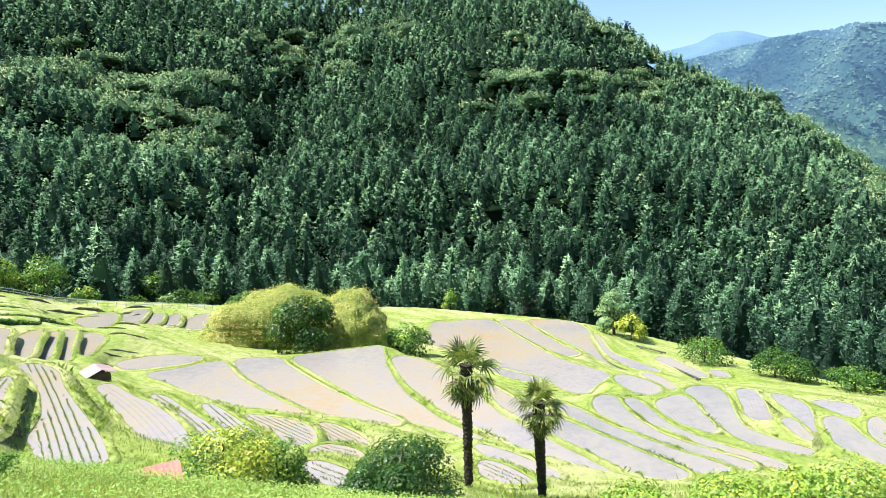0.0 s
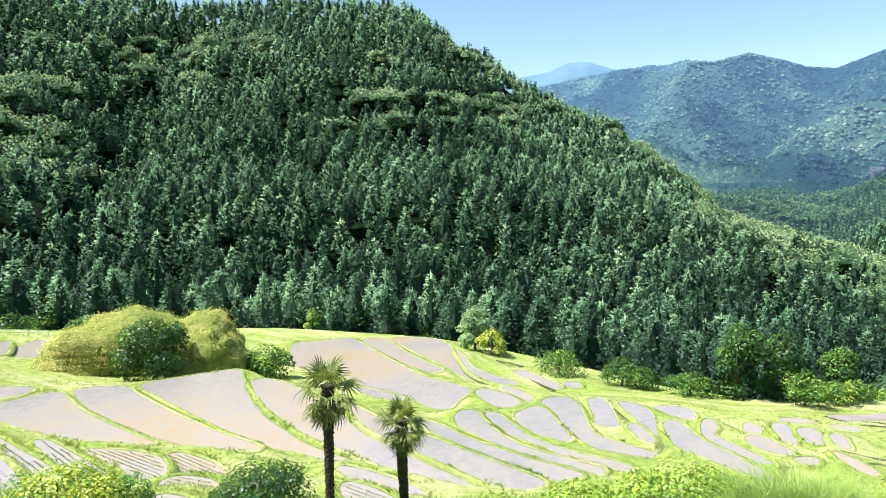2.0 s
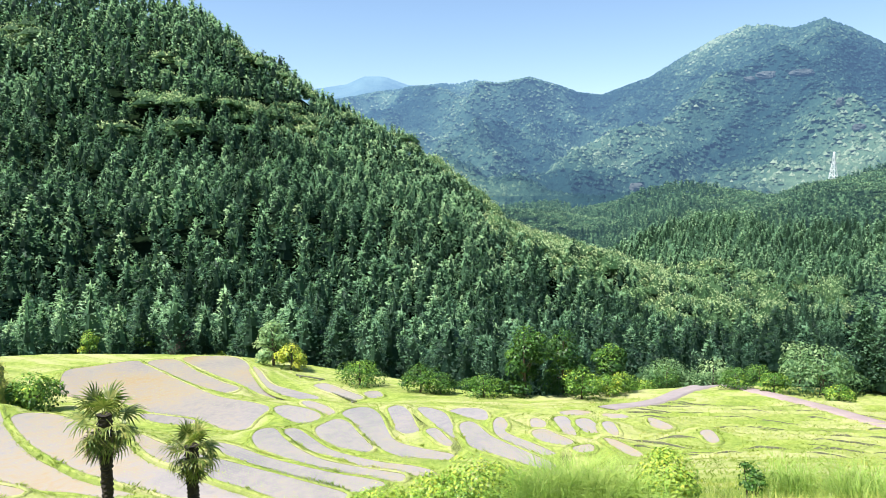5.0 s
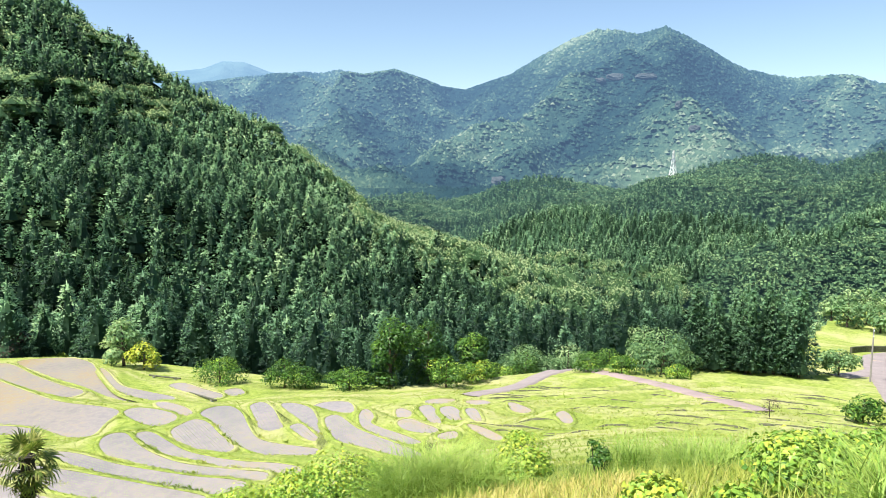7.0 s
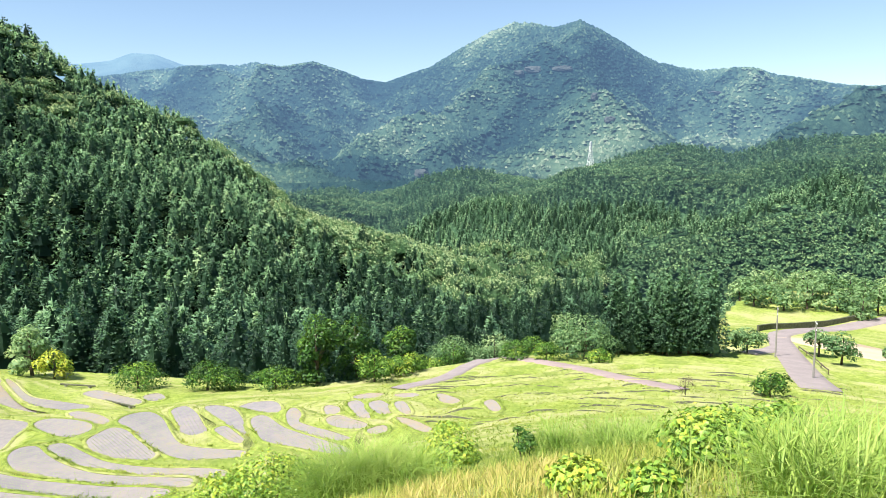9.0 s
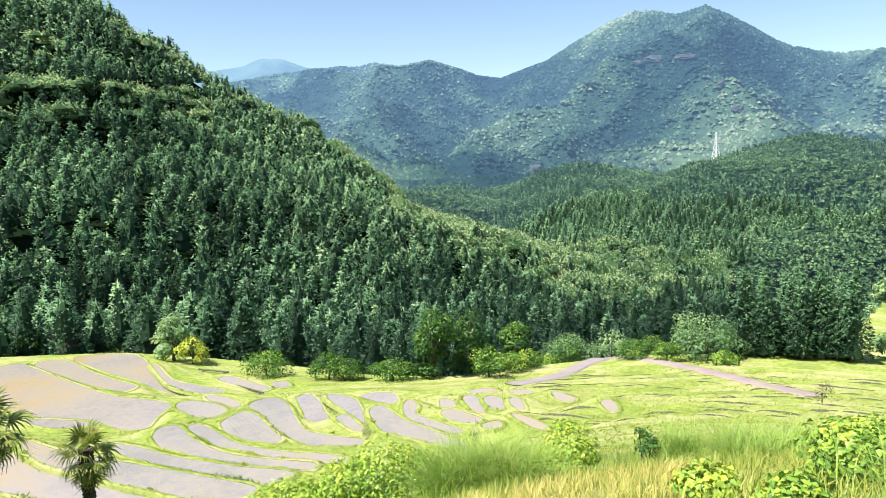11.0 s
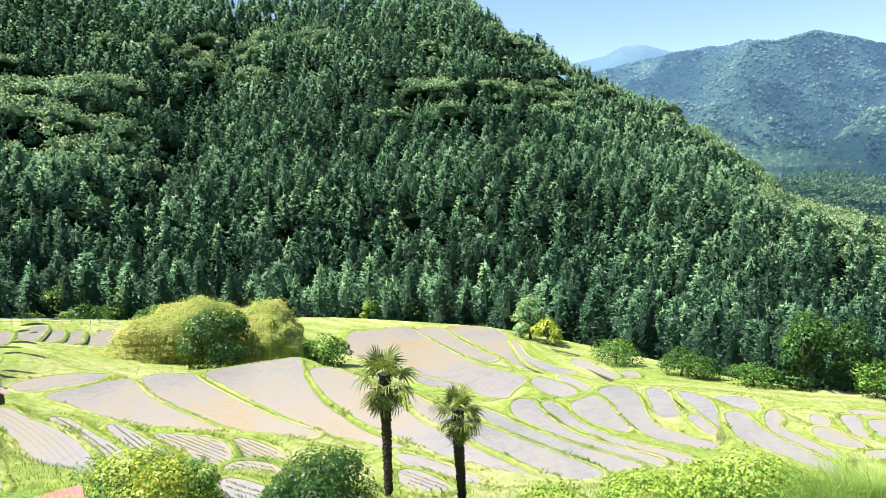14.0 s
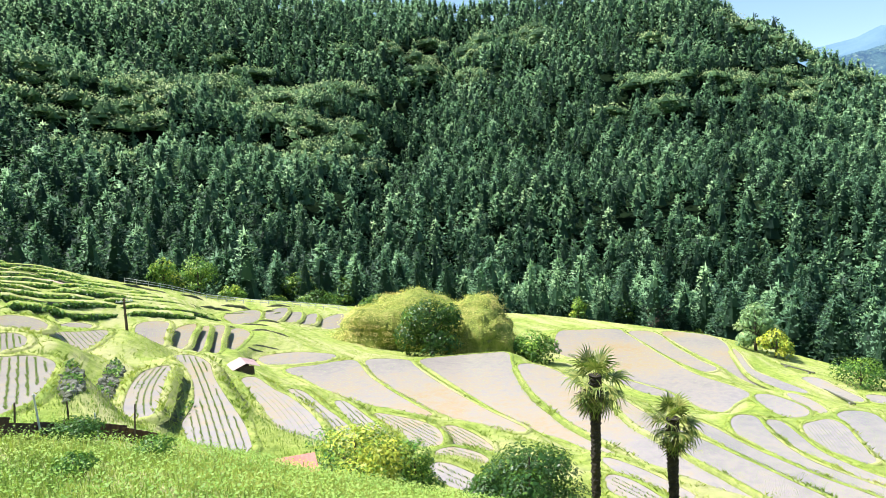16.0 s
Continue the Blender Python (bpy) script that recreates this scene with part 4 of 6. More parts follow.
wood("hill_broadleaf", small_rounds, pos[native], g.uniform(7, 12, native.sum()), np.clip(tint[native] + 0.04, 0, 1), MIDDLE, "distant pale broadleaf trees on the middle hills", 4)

# the far mountains' canopy
g = np.random.default_rng(26)
n = 58000
th, uu = g.uniform(15, 82, n), g.random(n) ** 0.75
tr = 950 + uu * (along(th, [(a, b) for a, b, c in FAR_CREST]) - 935)
tx, ty = tr * np.sin(np.radians(th)), tr * np.cos(np.radians(th))
tz, tc = open_land(tx, ty)
keep = tc == 3
pos = np.stack([tx, ty, tz - 3], -1)[keep]
n1 = rough(pos[:, 0] / 260, pos[:, 1] / 260, 3, 47)
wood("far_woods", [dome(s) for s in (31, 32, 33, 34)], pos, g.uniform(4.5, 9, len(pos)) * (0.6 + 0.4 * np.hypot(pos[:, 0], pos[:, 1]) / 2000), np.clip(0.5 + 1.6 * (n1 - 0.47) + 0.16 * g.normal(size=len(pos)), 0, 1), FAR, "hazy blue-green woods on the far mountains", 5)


# ---- single plants ----
def leaves(points, normals, size, seed, long=1.0):
    """Leaves at points, facing about along normals: corners of bent quads."""
    g = np.random.default_rng(seed)
    n = len(points)
    nrm = normals + g.normal(0, 0.45, (n, 3))
    nrm /= np.linalg.norm(nrm, axis=1)[:, None] + 1e-9
    t = np.cross(nrm, g.normal(size=(n, 3)))
    t /= np.linalg.norm(t, axis=1)[:, None] + 1e-9
    b = np.cross(nrm, t)
    s = (size * g.uniform(0.65, 1.35, n))[:, None]
    return np.stack([points - t * s * long, points - b * s * 0.55 + nrm * s * 0.18, points + t * s * long - nrm * s * 0.3, points + b * s * 0.55 + nrm * s * 0.18], 1)


def crown_mesh(name, lobes, n, leaf, mat, tint, seed, spread=0.25, fill=0.25, long=1.0):
    """A leafy head over ellipsoid lobes (x, y, z, radius, height)."""
    g = np.random.default_rng(seed)
    lobes = np.asarray(lobes, float)
    share = lobes[:, 3] ** 2
    which = g.choice(len(lobes), n, p=share / share.sum())
    d = g.normal(size=(n, 3))
    d[:, 2] = np.where(g.random(n) < 0.55, np.abs(d[:, 2]), d[:, 2])
    d /= np.linalg.norm(d, axis=1)[:, None]
    depth = np.where(g.random(n) < fill, g.uniform(0.4, 0.9, n), g.uniform(0.86, 1.1, n))
    p = lobes[which, :3] + d * np.stack([lobes[which, 3], lobes[which, 3], lobes[which, 4]], -1) * depth[:, None]
    q = leaves(p, d + [0, 0, 0.5], leaf, seed + 1, long)
    lobe_tint = g.normal(0, spread * 0.5, len(lobes))
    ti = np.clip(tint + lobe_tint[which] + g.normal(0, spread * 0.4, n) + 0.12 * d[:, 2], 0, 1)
    way = d + [0, 0, 0.3] + g.normal(0, 0.25, (n, 3))
    way /= np.linalg.norm(way, axis=1)[:, None]
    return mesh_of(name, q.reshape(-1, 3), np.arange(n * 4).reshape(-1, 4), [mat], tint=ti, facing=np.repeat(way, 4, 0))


def lobes_of(seed, count, wide, tall, low):
    """Lobes that fill a head of that width, from low to tall."""
    g = np.random.default_rng(seed)
    out = [(0, 0, low + (tall - low) * 0.55, wide * 0.3, (tall - low) * 0.45)]
    for k in range(count - 1):
        a, d = k * 2.4 + g.uniform(-0.4, 0.4), wide * g.uniform(0.2, 0.34)
        r = wide * g.uniform(0.15, 0.24)
        z = g.uniform(low + r * 0.25, max(low + r * 0.4, tall - r * 0.9 - 0.25 * (tall - low) * (d / wide)))
        out.append((math.cos(a) * d, math.sin(a) * d, z, r, r * g.uniform(0.7, 0.95)))
    return out


def tree(name, x, y, tall, wide, low, label, mat=BROAD, tint=0.45, n=900, leaf=0.3, lobes=9, seed=0, group="", z=None, base=None, category="tree", long=1.0, trunk_r=None, spread=0.25):
    """A tree with a tapered trunk, limbs and a head of leaves."""
    z = height_at(x, y) if z is None else z
    ob = thing(name, (x, y, z), label, category, group)
    L = lobes_of(seed, lobes, wide, tall, low)
    bm = bmesh.new()
    r = trunk_r or max(0.05, 0.02 * tall + 0.012 * wide)
    g = random.Random(seed)
    lean = (g.uniform(-0.03, 0.03) * tall, g.uniform(-0.03, 0.03) * tall)
    fork = low + (tall - low) * 0.3
    tube(bm, (0, 0, -0.5), (lean[0] * 0.6, lean[1] * 0.6, fork * 0.6), r * 1.25, r * 0.85)
    tube(bm, (lean[0] * 0.6, lean[1] * 0.6, fork * 0.6), (lean[0], lean[1], fork), r * 0.85, r * 0.7)
    tube(bm, (lean[0], lean[1], fork), (lean[0], lean[1], tall * 0.85), r * 0.7, r * 0.2)
    part("trunk", bm, BARK, ob)
    for cx, cy, cz, cr, ch in L[1:6]:
        bm = bmesh.new()
        f = fork * g.uniform(0.75, 1.0)
        tube(bm, (lean[0] * f / max(fork, 0.1), lean[1] * f / max(fork, 0.1), f), (cx * 0.8, cy * 0.8, cz), r * 0.45, r * 0.12, 6)
        part("limb", bm, BARK, ob)
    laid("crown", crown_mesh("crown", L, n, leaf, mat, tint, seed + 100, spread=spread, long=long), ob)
    return ob


def cedar(x, y, tall, wide, seed, label, group="", tint=0.3, n=900):
    """A single cedar: straight trunk and a tall narrow head of sprays in tiers."""
    ob = thing("cedar_tree", (x, y, height_at(x, y)), label, "tree", group)
    bm = bmesh.new()
    tube(bm, (0, 0, -0.5), (0, 0, tall * 0.5), tall * 0.017, tall * 0.011)
    tube(bm, (0, 0, tall * 0.5), (0, 0, tall * 0.96), tall * 0.011, 0.03)
    part("trunk", bm, BARK, ob)
    # the low dim paints the grove's shaded lower boughs
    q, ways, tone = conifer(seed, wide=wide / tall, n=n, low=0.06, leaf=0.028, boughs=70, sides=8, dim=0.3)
    q = q * tall
    g = np.random.default_rng(seed)
    ti = np.clip(g.normal(tint, 0.08, len(q)) * tone, 0, 1)
    laid("crown", mesh_of("crown", q.reshape(-1, 3), np.arange(len(q) * 3).reshape(-1, 3), [CEDAR], tint=ti, facing=np.repeat(ways, 3, 0)), ob)
    return ob


def heart_leaves(points, normals, size, seed):
    """Broad pointed leaves of five corners each, folded along the rib, as two quads a leaf."""
    g = np.random.default_rng(seed)
    n = len(points)
    nrm = normals + g.normal(0, 0.35, (n, 3))
    nrm /= np.linalg.norm(nrm, axis=1)[:, None]
    t = np.cross(nrm, g.normal(size=(n, 3)))
    t[:, 2] -= 0.4
    t -= nrm * np.sum(t * nrm, 1)[:, None]
    t /= np.linalg.norm(t, axis=1)[:, None]
    b = np.cross(nrm, t)
    s = (size * g.uniform(0.55, 1.25, n))[:, None]
    stem, tip, rib = points - t * s * 0.5, points + t * s * 0.75 - nrm * s * 0.2, points + t * s * 0.1
    left, right = rib + b * s * 0.5 + nrm * s * 0.12 - t * s * 0.2, rib - b * s * 0.5 + nrm * s * 0.12 - t * s * 0.2
    return np.concatenate([np.stack([stem, rib, tip, left], 1), np.stack([stem, right, tip, rib], 1)], 0)


def leafy_shrub(x, y, wide, tall, n, leaf, tint, seed, label, lobes=7, mat=SHRUB, z=None):
    """A low shrub with stems and broad leaves."""
    z = height_at(x, y) if z is None else z
    ob = thing("broad_leaved_shrub", (x, y, z), label, "shrub", "leafy shrubs on the bank")
    g = np.random.default_rng(seed)
    L = np.array([(0, 0, tall * 0.42, wide * 0.4, tall * 0.52)] + lobes_of(seed, lobes, wide, tall, tall * 0.15)[1:])
    n = int(n * 1.6)
    which = np.where(g.random(n) < 0.35, 0, g.integers(0, len(L), n))
    d = g.normal(size=(n, 3))
    d[:, 2] = np.abs(d[:, 2]) - 0.15
    d /= np.linalg.norm(d, axis=1)[:, None]
    p = L[which, :3] + d * np.stack([L[which, 3], L[which, 3], L[which, 4]], -1) * g.uniform(0.55, 1.1, n)[:, None]
    q = heart_leaves(p, d * 1.1 + [0, 0, 0.3], leaf, seed)
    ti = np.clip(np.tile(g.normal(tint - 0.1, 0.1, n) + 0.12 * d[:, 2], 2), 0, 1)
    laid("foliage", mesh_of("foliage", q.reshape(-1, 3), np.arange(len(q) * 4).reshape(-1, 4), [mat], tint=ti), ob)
    for k in range(6):
        bm = bmesh.new()
        c = L[k % len(L)]
        tube(bm, (c[0] * 0.2, c[1] * 0.2, -0.15), (c[0], c[1], c[2]), 0.018, 0.007, 6)
        part("stem", bm, BARK, ob)
    return ob


# ---- the great mossy boulder and what grows by it ----
def stone_lump(bm, m, rx, ry, rz, seed, rings=26, sides=44, power=0.8):
    """A boulder: a squared-off ball with bulges and furrows."""
    rows = []
    for i in range(rings + 1):
        v = i / rings * math.pi
        row = []
        for j in range(sides):
            a = j / sides * math.tau
            d = Vector((math.sin(v) * math.cos(a), math.sin(v) * math.sin(a), math.cos(v)))
            e = Vector([math.copysign(abs(c) ** power, c) for c in d])
            k = 1 + 0.2 * noise.noise(d * 1.6 + Vector((seed, 0, 0))) + 0.15 * noise.noise(d * 4 + Vector((0, seed, 0))) + 0.06 * noise.noise(d * 11)
            row.append(bm.verts.new(m @ Vector((e.x * rx * k, e.y * ry * k, e.z * rz * k))))
        rows.append(row)
    for i in range(rings):
        for j in range(sides):
            j2 = (j + 1) % sides
            bm.faces.new((rows[i][j], rows[i + 1][j], rows[i + 1][j2], rows[i][j2]))
    bmesh.ops.remove_doubles(bm, verts=bm.verts[:], dist=0.001)


ROCK, t, p = material("mossy_rock")
split = t.nodes.new("ShaderNodeSeparateXYZ")
t.links.new(t.nodes.new("ShaderNodeNewGeometry").outputs["Normal"], split.inputs[0])
bare = ramp(t, noise_at(t, 0.9, 6.0), [(0.3, (0.05, 0.05, 0.04)), (0.5, (0.16, 0.15, 0.13)), (0.7, (0.32, 0.3, 0.27))])
moss = ramp(t, noise_at(t, 0.8, 6.0, 0.7), [(0.3, (0.09, 0.13, 0.02)), (0.5, (0.26, 0.3, 0.05)), (0.7, (0.45, 0.4, 0.12))])
lean = node(t, "ShaderNodeMapRange")
lean.inputs["From Min"].default_value = -1.0
t.links.new(split.outputs[2], lean.inputs[0])
t.links.new(mixed(t, ramp(t, lean.outputs[0], [(0.3, (0, 0, 0)), (0.45, (1, 1, 1))]), bare, moss), p.inputs["Base Color"])
p.inputs["Roughness"].default_value = 0.95
bumped(t, p, noise_at(t, 2.5, 6.0, 0.7), 1.0, 0.4)

boulder = thing("boulder", (-16, 92, height_at(-16, 92) - 1.2), "huge boulder overgrown with yellow-green moss and grass", "boulder")
tops = []
for name, cx, cy, cz, rx, ry, rz, seed, turn in (("main_rock", -7.6, 1.0, 1.6, 9.2, 6.5, 7.0, 3.1, 4), ("cleft_rock", 3.0, -1.2, 1.2, 5.2, 5.6, 7.0, 8.4, -14), ("foot_rock", -14.0, -1.0, 0.3, 4.6, 4.0, 4.2, 5.5, 20)):
    bm = bmesh.new()
    stone_lump(bm, pose(cx, cy, cz, 0, 0, turn), rx, ry, rz, seed)
    for f in bm.faces:
        c = f.calc_center_median()
        if f.normal.z > -0.5:
            tops.append((c, f.normal.copy(), f.calc_area()))
    ob = part(name, bm, ROCK, boulder)
    ob.data.polygons.foreach_set("use_smooth", np.ones(len(ob.data.polygons), bool))
g = random.Random(8)
places, faces_to, tone = [], [], []
for c, nrm, area in tops:
    if c.z < -3 or nrm.z < -0.6 or (c.x > 2.5 and nrm.z < 0.3):
        continue
    for k in range(int(area * (30 if nrm.z > 0.4 else 46)) + 1):
        places.append(c + Vector((g.uniform(-0.7, 0.7), g.uniform(-0.6, 0.6), g.uniform(-0.3, 0.3))) + nrm * g.uniform(0.0, 0.3))
        faces_to.append(nrm + Vector((0, 0, 0.4)))
        tone.append(0.78 + 0.7 * noise.noise(c * 0.4) + (0.2 if c.x < -8 else 0) + g.gauss(0, 0.06))
q = leaves(np.array([tuple(v) for v in places]), np.array([tuple(v) for v in faces_to]), 0.1, 5)
me = mesh_of("turf", q.reshape(-1, 3), np.arange(len(q) * 4).reshape(-1, 4), [BLADES], tint=np.clip(tone, 0, 1), facing=np.repeat([tuple(v + Vector((0, 0, 0.5))) for v in faces_to], 4, 0) / 1.6)
tagged(laid("turf", me, boulder), "yellow-green grass growing over the rock", kind="stuff")

tree("broadleaf_tree", -17.6, 83.5, 7.6, 8.6, 0.6, "dark green spreading tree before the mossy boulder", mat=SHRUB, spread=0.4, tint=0.02, n=5200, leaf=0.2, lobes=20, seed=41)
tree("round_shrub", -5.6, 90.5, 4.2, 7.4, 0.2, "dense round green shrub beside the boulder", mat=SHRUB, tint=0.42, n=2200, leaf=0.22, lobes=14, seed=42, category="shrub")
tree("small_shrub", -4.6, 77.0, 1.5, 1.2, 0.1, "small dark shrub on a paddy bank", mat=SHRUB, tint=0.2, n=220, leaf=0.14, lobes=4, seed=43, category="shrub")

# ---- trees at the far edge of the terraces ----
tree("broadleaf_tree", 30.0, 122.0, 8.2, 8.0, 1.0, "fresh green round tree at the terraces' edge", tint=0.62, n=1500, leaf=0.3, lobes=10, seed=51)
tree("broadleaf_tree", 32.0, 118.0, 4.6, 6.2, 0.5, "bright yellow-green young tree at the terraces' edge", mat=SHRUB, tint=0.95, n=900, leaf=0.24, lobes=8, seed=52)
tree("broadleaf_tree", 17.3, 147.0, 9.0, 6.0, 1.0, "greyish brown half-bare tree before dark cedars", mat=BARK, tint=0.5, n=1100, leaf=0.16, lobes=9, seed=53, z=-38.5)
EDGE_TREES = [(-54.3, 133.0, 12.0, 10.6, 0.45, 54), (-45.8, 134.4, 10.0, 7.4, 0.5, 55), (-65.5, 112.5, 7.4, 8.6, 0.5, 56), (-69.5, 109.0, 6.2, 6.0, 0.55, 57), (-49.2, 128.0, 5.6, 9.6, 0.42, 58), (-56.9, 125.0, 4.4, 8.0, 0.5, 59),
              (-62.0, 117.5, 4.0, 6.0, 0.5, 60), (-38.0, 132.0, 5.0, 8.0, 0.45, 61), (-84.0, 96.0, 4.2, 4.6, 0.6, 62), (-50.5, 138.0, 7.5, 6.0, 0.5, 63), (1.0, 146.0, 7.0, 4.5, 0.6, 64), (26.0, 148.0, 6.0, 4.6, 0.7, 65), (11.0, 150.0, 9.5, 5.2, 0.4, 66)]
for x, y, tall, wide, tint, seed in EDGE_TREES:
    tree("broadleaf_tree", x, y, tall, wide, 0.6, "leafy green broadleaf tree where terraces meet the woods", mat=SHRUB, tint=tint - 0.06, n=int(260 * wide), leaf=0.22, lobes=14, seed=seed, group="trees along the gorge")
for x, y, tall, wide, tint, seed in [(58.0, 84.0, 10.6, 7.4, 0.06, 71), (65.0, 83.5, 10.8, 7.6, 0.04, 72), (75.0, 84.5, 10.0, 7.0, 0.08, 73)]:
    tree("broadleaf_tree", x, y, tall, wide, 0.8, "tall dark green round tree below the terraces", mat=SHRUB, tint=tint, n=3000, leaf=0.26, lobes=14, seed=seed, group="dark trees below the terraces")
SHRUBS = [(63.0, 77.0, 4.6, 6.6, 0.5, 74), (52.0, 86.0, 3.4, 7.0, 0.45, 75), (69.0, 78.5, 3.2, 5.0, 0.6, 76), (73.0, 79.5, 3.0, 5.0, 0.66, 77), (45.0, 93.0, 4.4, 7.0, 0.4, 78), (38.0, 100.0, 4.0, 8.0, 0.42, 79), (47.5, 91.0, 3.2, 5.5, 0.5, 90),
          (92.3, 57.5, 2.6, 4.6, 0.6, 80), (90.7, 66.5, 3.0, 5.4, 0.6, 81), (89.1, 72.0, 3.4, 5.6, 0.5, 82), (96.0, 73.0, 4.0, 6.0, 0.5, 83), (79.0, 81.0, 2.6, 5.0, 0.6, 84), (75.5, 26.0, 2.8, 4.2, 0.4, 85), (83.0, 80.5, 5.0, 7.0, 0.42, 86)]
for x, y, tall, wide, tint, seed in SHRUBS:
    tree("round_shrub", x, y, tall, wide, 0.15, "green rounded shrub at the terraces' edge", mat=SHRUB, tint=tint - 0.13, n=int(260 * wide), leaf=0.17, lobes=13, seed=seed, group="shrubs along the edge", category="shrub")
for x, y, tall, wide, tint, seed in [(96.0, 62.5, 7.4, 12.5, 0.36, 87), (86.0, 83.0, 7.6, 10.5, 0.42, 88), (92.5, 79.0, 6.4, 9.0, 0.45, 89), (101.5, 70.0, 9.0, 7.0, 0.62, 91), (108.0, 75.0, 9.5, 7.5, 0.6, 92), (121.0, 46.0, 4.5, 7.0, 0.5, 93), (124.0, 32.0, 5.6, 5.4, 0.36, 94), (133.0, 38.0, 5.0, 6.0, 0.45, 95), (122.0, 24.0, 5.2, 5.0, 0.5, 96)]:
    tree("spreading_tree", x, y, tall, wide, 1.2, "wide dome-shaped green tree beside the lane", mat=BROAD, tint=tint - 0.1, n=int(210 * wide), leaf=0.24, lobes=13, seed=seed, group="trees beside the lane")
g = random.Random(14)
for k in range(34):
    h, r = 66.5 + 16.5 * (k % 17) / 16 + g.uniform(-0.4, 0.4), (212 if k < 17 else 236) + g.uniform(-8, 8)
    tree("broadleaf_tree", r * math.sin(radians(h)), r * math.cos(radians(h)), g.uniform(5.5, 9.5), g.uniform(7, 10.5), 0.4, "light green broadleaf tree behind the meadow", mat=BROAD, tint=g.uniform(0.35, 0.65), n=620, leaf=0.42, lobes=9, seed=700 + k, group="trees behind the meadow")
# the cedar grove by the lane
g = random.Random(4)
for k in range(22):
    u = k / 21
    x, y = 103.5 + 9.5 * u + g.uniform(-1.5, 3.5), 61.0 - 14.0 * u + g.uniform(-1.0, 3.5)
    cedar(x, y, g.uniform(10.8, 14.8), g.uniform(1.9, 2.7), 200 + k, "tall dark green cedar in a close grove", "cedar grove", 0.3, 1500)
tree("sapling", 65.2, 30.5, 2.4, 2.2, 0.5, "thin bare sapling with few leaves on a terrace", mat=BARK, tint=0.5, n=260, leaf=0.07, lobes=7, seed=97, category="sapling", trunk_r=0.05)


# ---- the two windmill palms ----
BANK_STONE = stony("bank_earth", [(0.3, (0.035, 0.04, 0.025)), (0.55, (0.1, 0.105, 0.06)), (0.75, (0.22, 0.21, 0.15))], 1.6, bump=0.8, distance=0.15)
PINK_LANE = stony("pinkish_gravel", [(0.3, (0.25, 0.19, 0.18)), (0.7, (0.36, 0.28, 0.26))], 0.4, bump=0.2, distance=0.02)
FIBRE = stony("palm_fibre", [(0.3, (0.012, 0.009, 0.007)), (0.55, (0.035, 0.026, 0.018)), (0.8, (0.1, 0.075, 0.05))], 6.0, bump=1.0, distance=0.04)
DEAD = stony("dead_fronds", [(0.3, (0.06, 0.05, 0.03)), (0.7, (0.22, 0.19, 0.11))], 5.0, bump=0.4, distance=0.01)


def fan_mesh(seed, radius, stalk, droop):
    """A palm leaf: a stalk and a fan of narrow folded fingers with drooping tips, along x from the origin."""
    g = np.random.default_rng(seed)
    quads, hub_x = [], stalk
    w = 0.014
    for q in range(3):
        a0, a1 = stalk * q / 3, stalk * (q + 1) / 3
        z0, z1 = -0.25 * droop * (q / 3) ** 2 * stalk, -0.25 * droop * ((q + 1) / 3) ** 2 * stalk
        quads += [[(a0, -w, z0), (a1, -w, z1), (a1, 0, z1 + w), (a0, 0, z0 + w)], [(a0, 0, z0 + w), (a1, 0, z1 + w), (a1, w, z1), (a0, w, z0)]]
    hz = -0.25 * droop * stalk
    fingers = 20
    for k in range(fingers):
        a = -2.35 + 4.7 * k / (fingers - 1) + g.normal(0, 0.03)
        L = radius * (0.78 + 0.22 * math.cos(a * 0.6)) * g.uniform(0.9, 1.08)
        d, s = np.array([math.cos(a), math.sin(a)]), np.array([-math.sin(a), math.cos(a)])
        fall = droop * g.uniform(0.6, 1.3)
        pts = []
        for f, wd, dz in ((0.02, 0.008, 0.0), (0.45, 0.036, -0.04 * fall), (0.75, 0.025, -0.14 * fall), (1.0, 0.004, -0.42 * fall)):
            c = np.array([hub_x, 0]) + d * L * f
            pts.append((c, wd, hz + dz * radius + 0.12 * radius * f * (1 - abs(a) / 2.6)))
        for (c0, w0, z0), (c1, w1, z1) in zip(pts, pts[1:]):
            quads.append([(*(c0 - s * w0), z0), (*(c1 - s * w1), z1), (*(c1 + s * w1), z1 + 0.008), (*(c0 + s * w0), z0 + 0.008)])
    return np.array(quads)


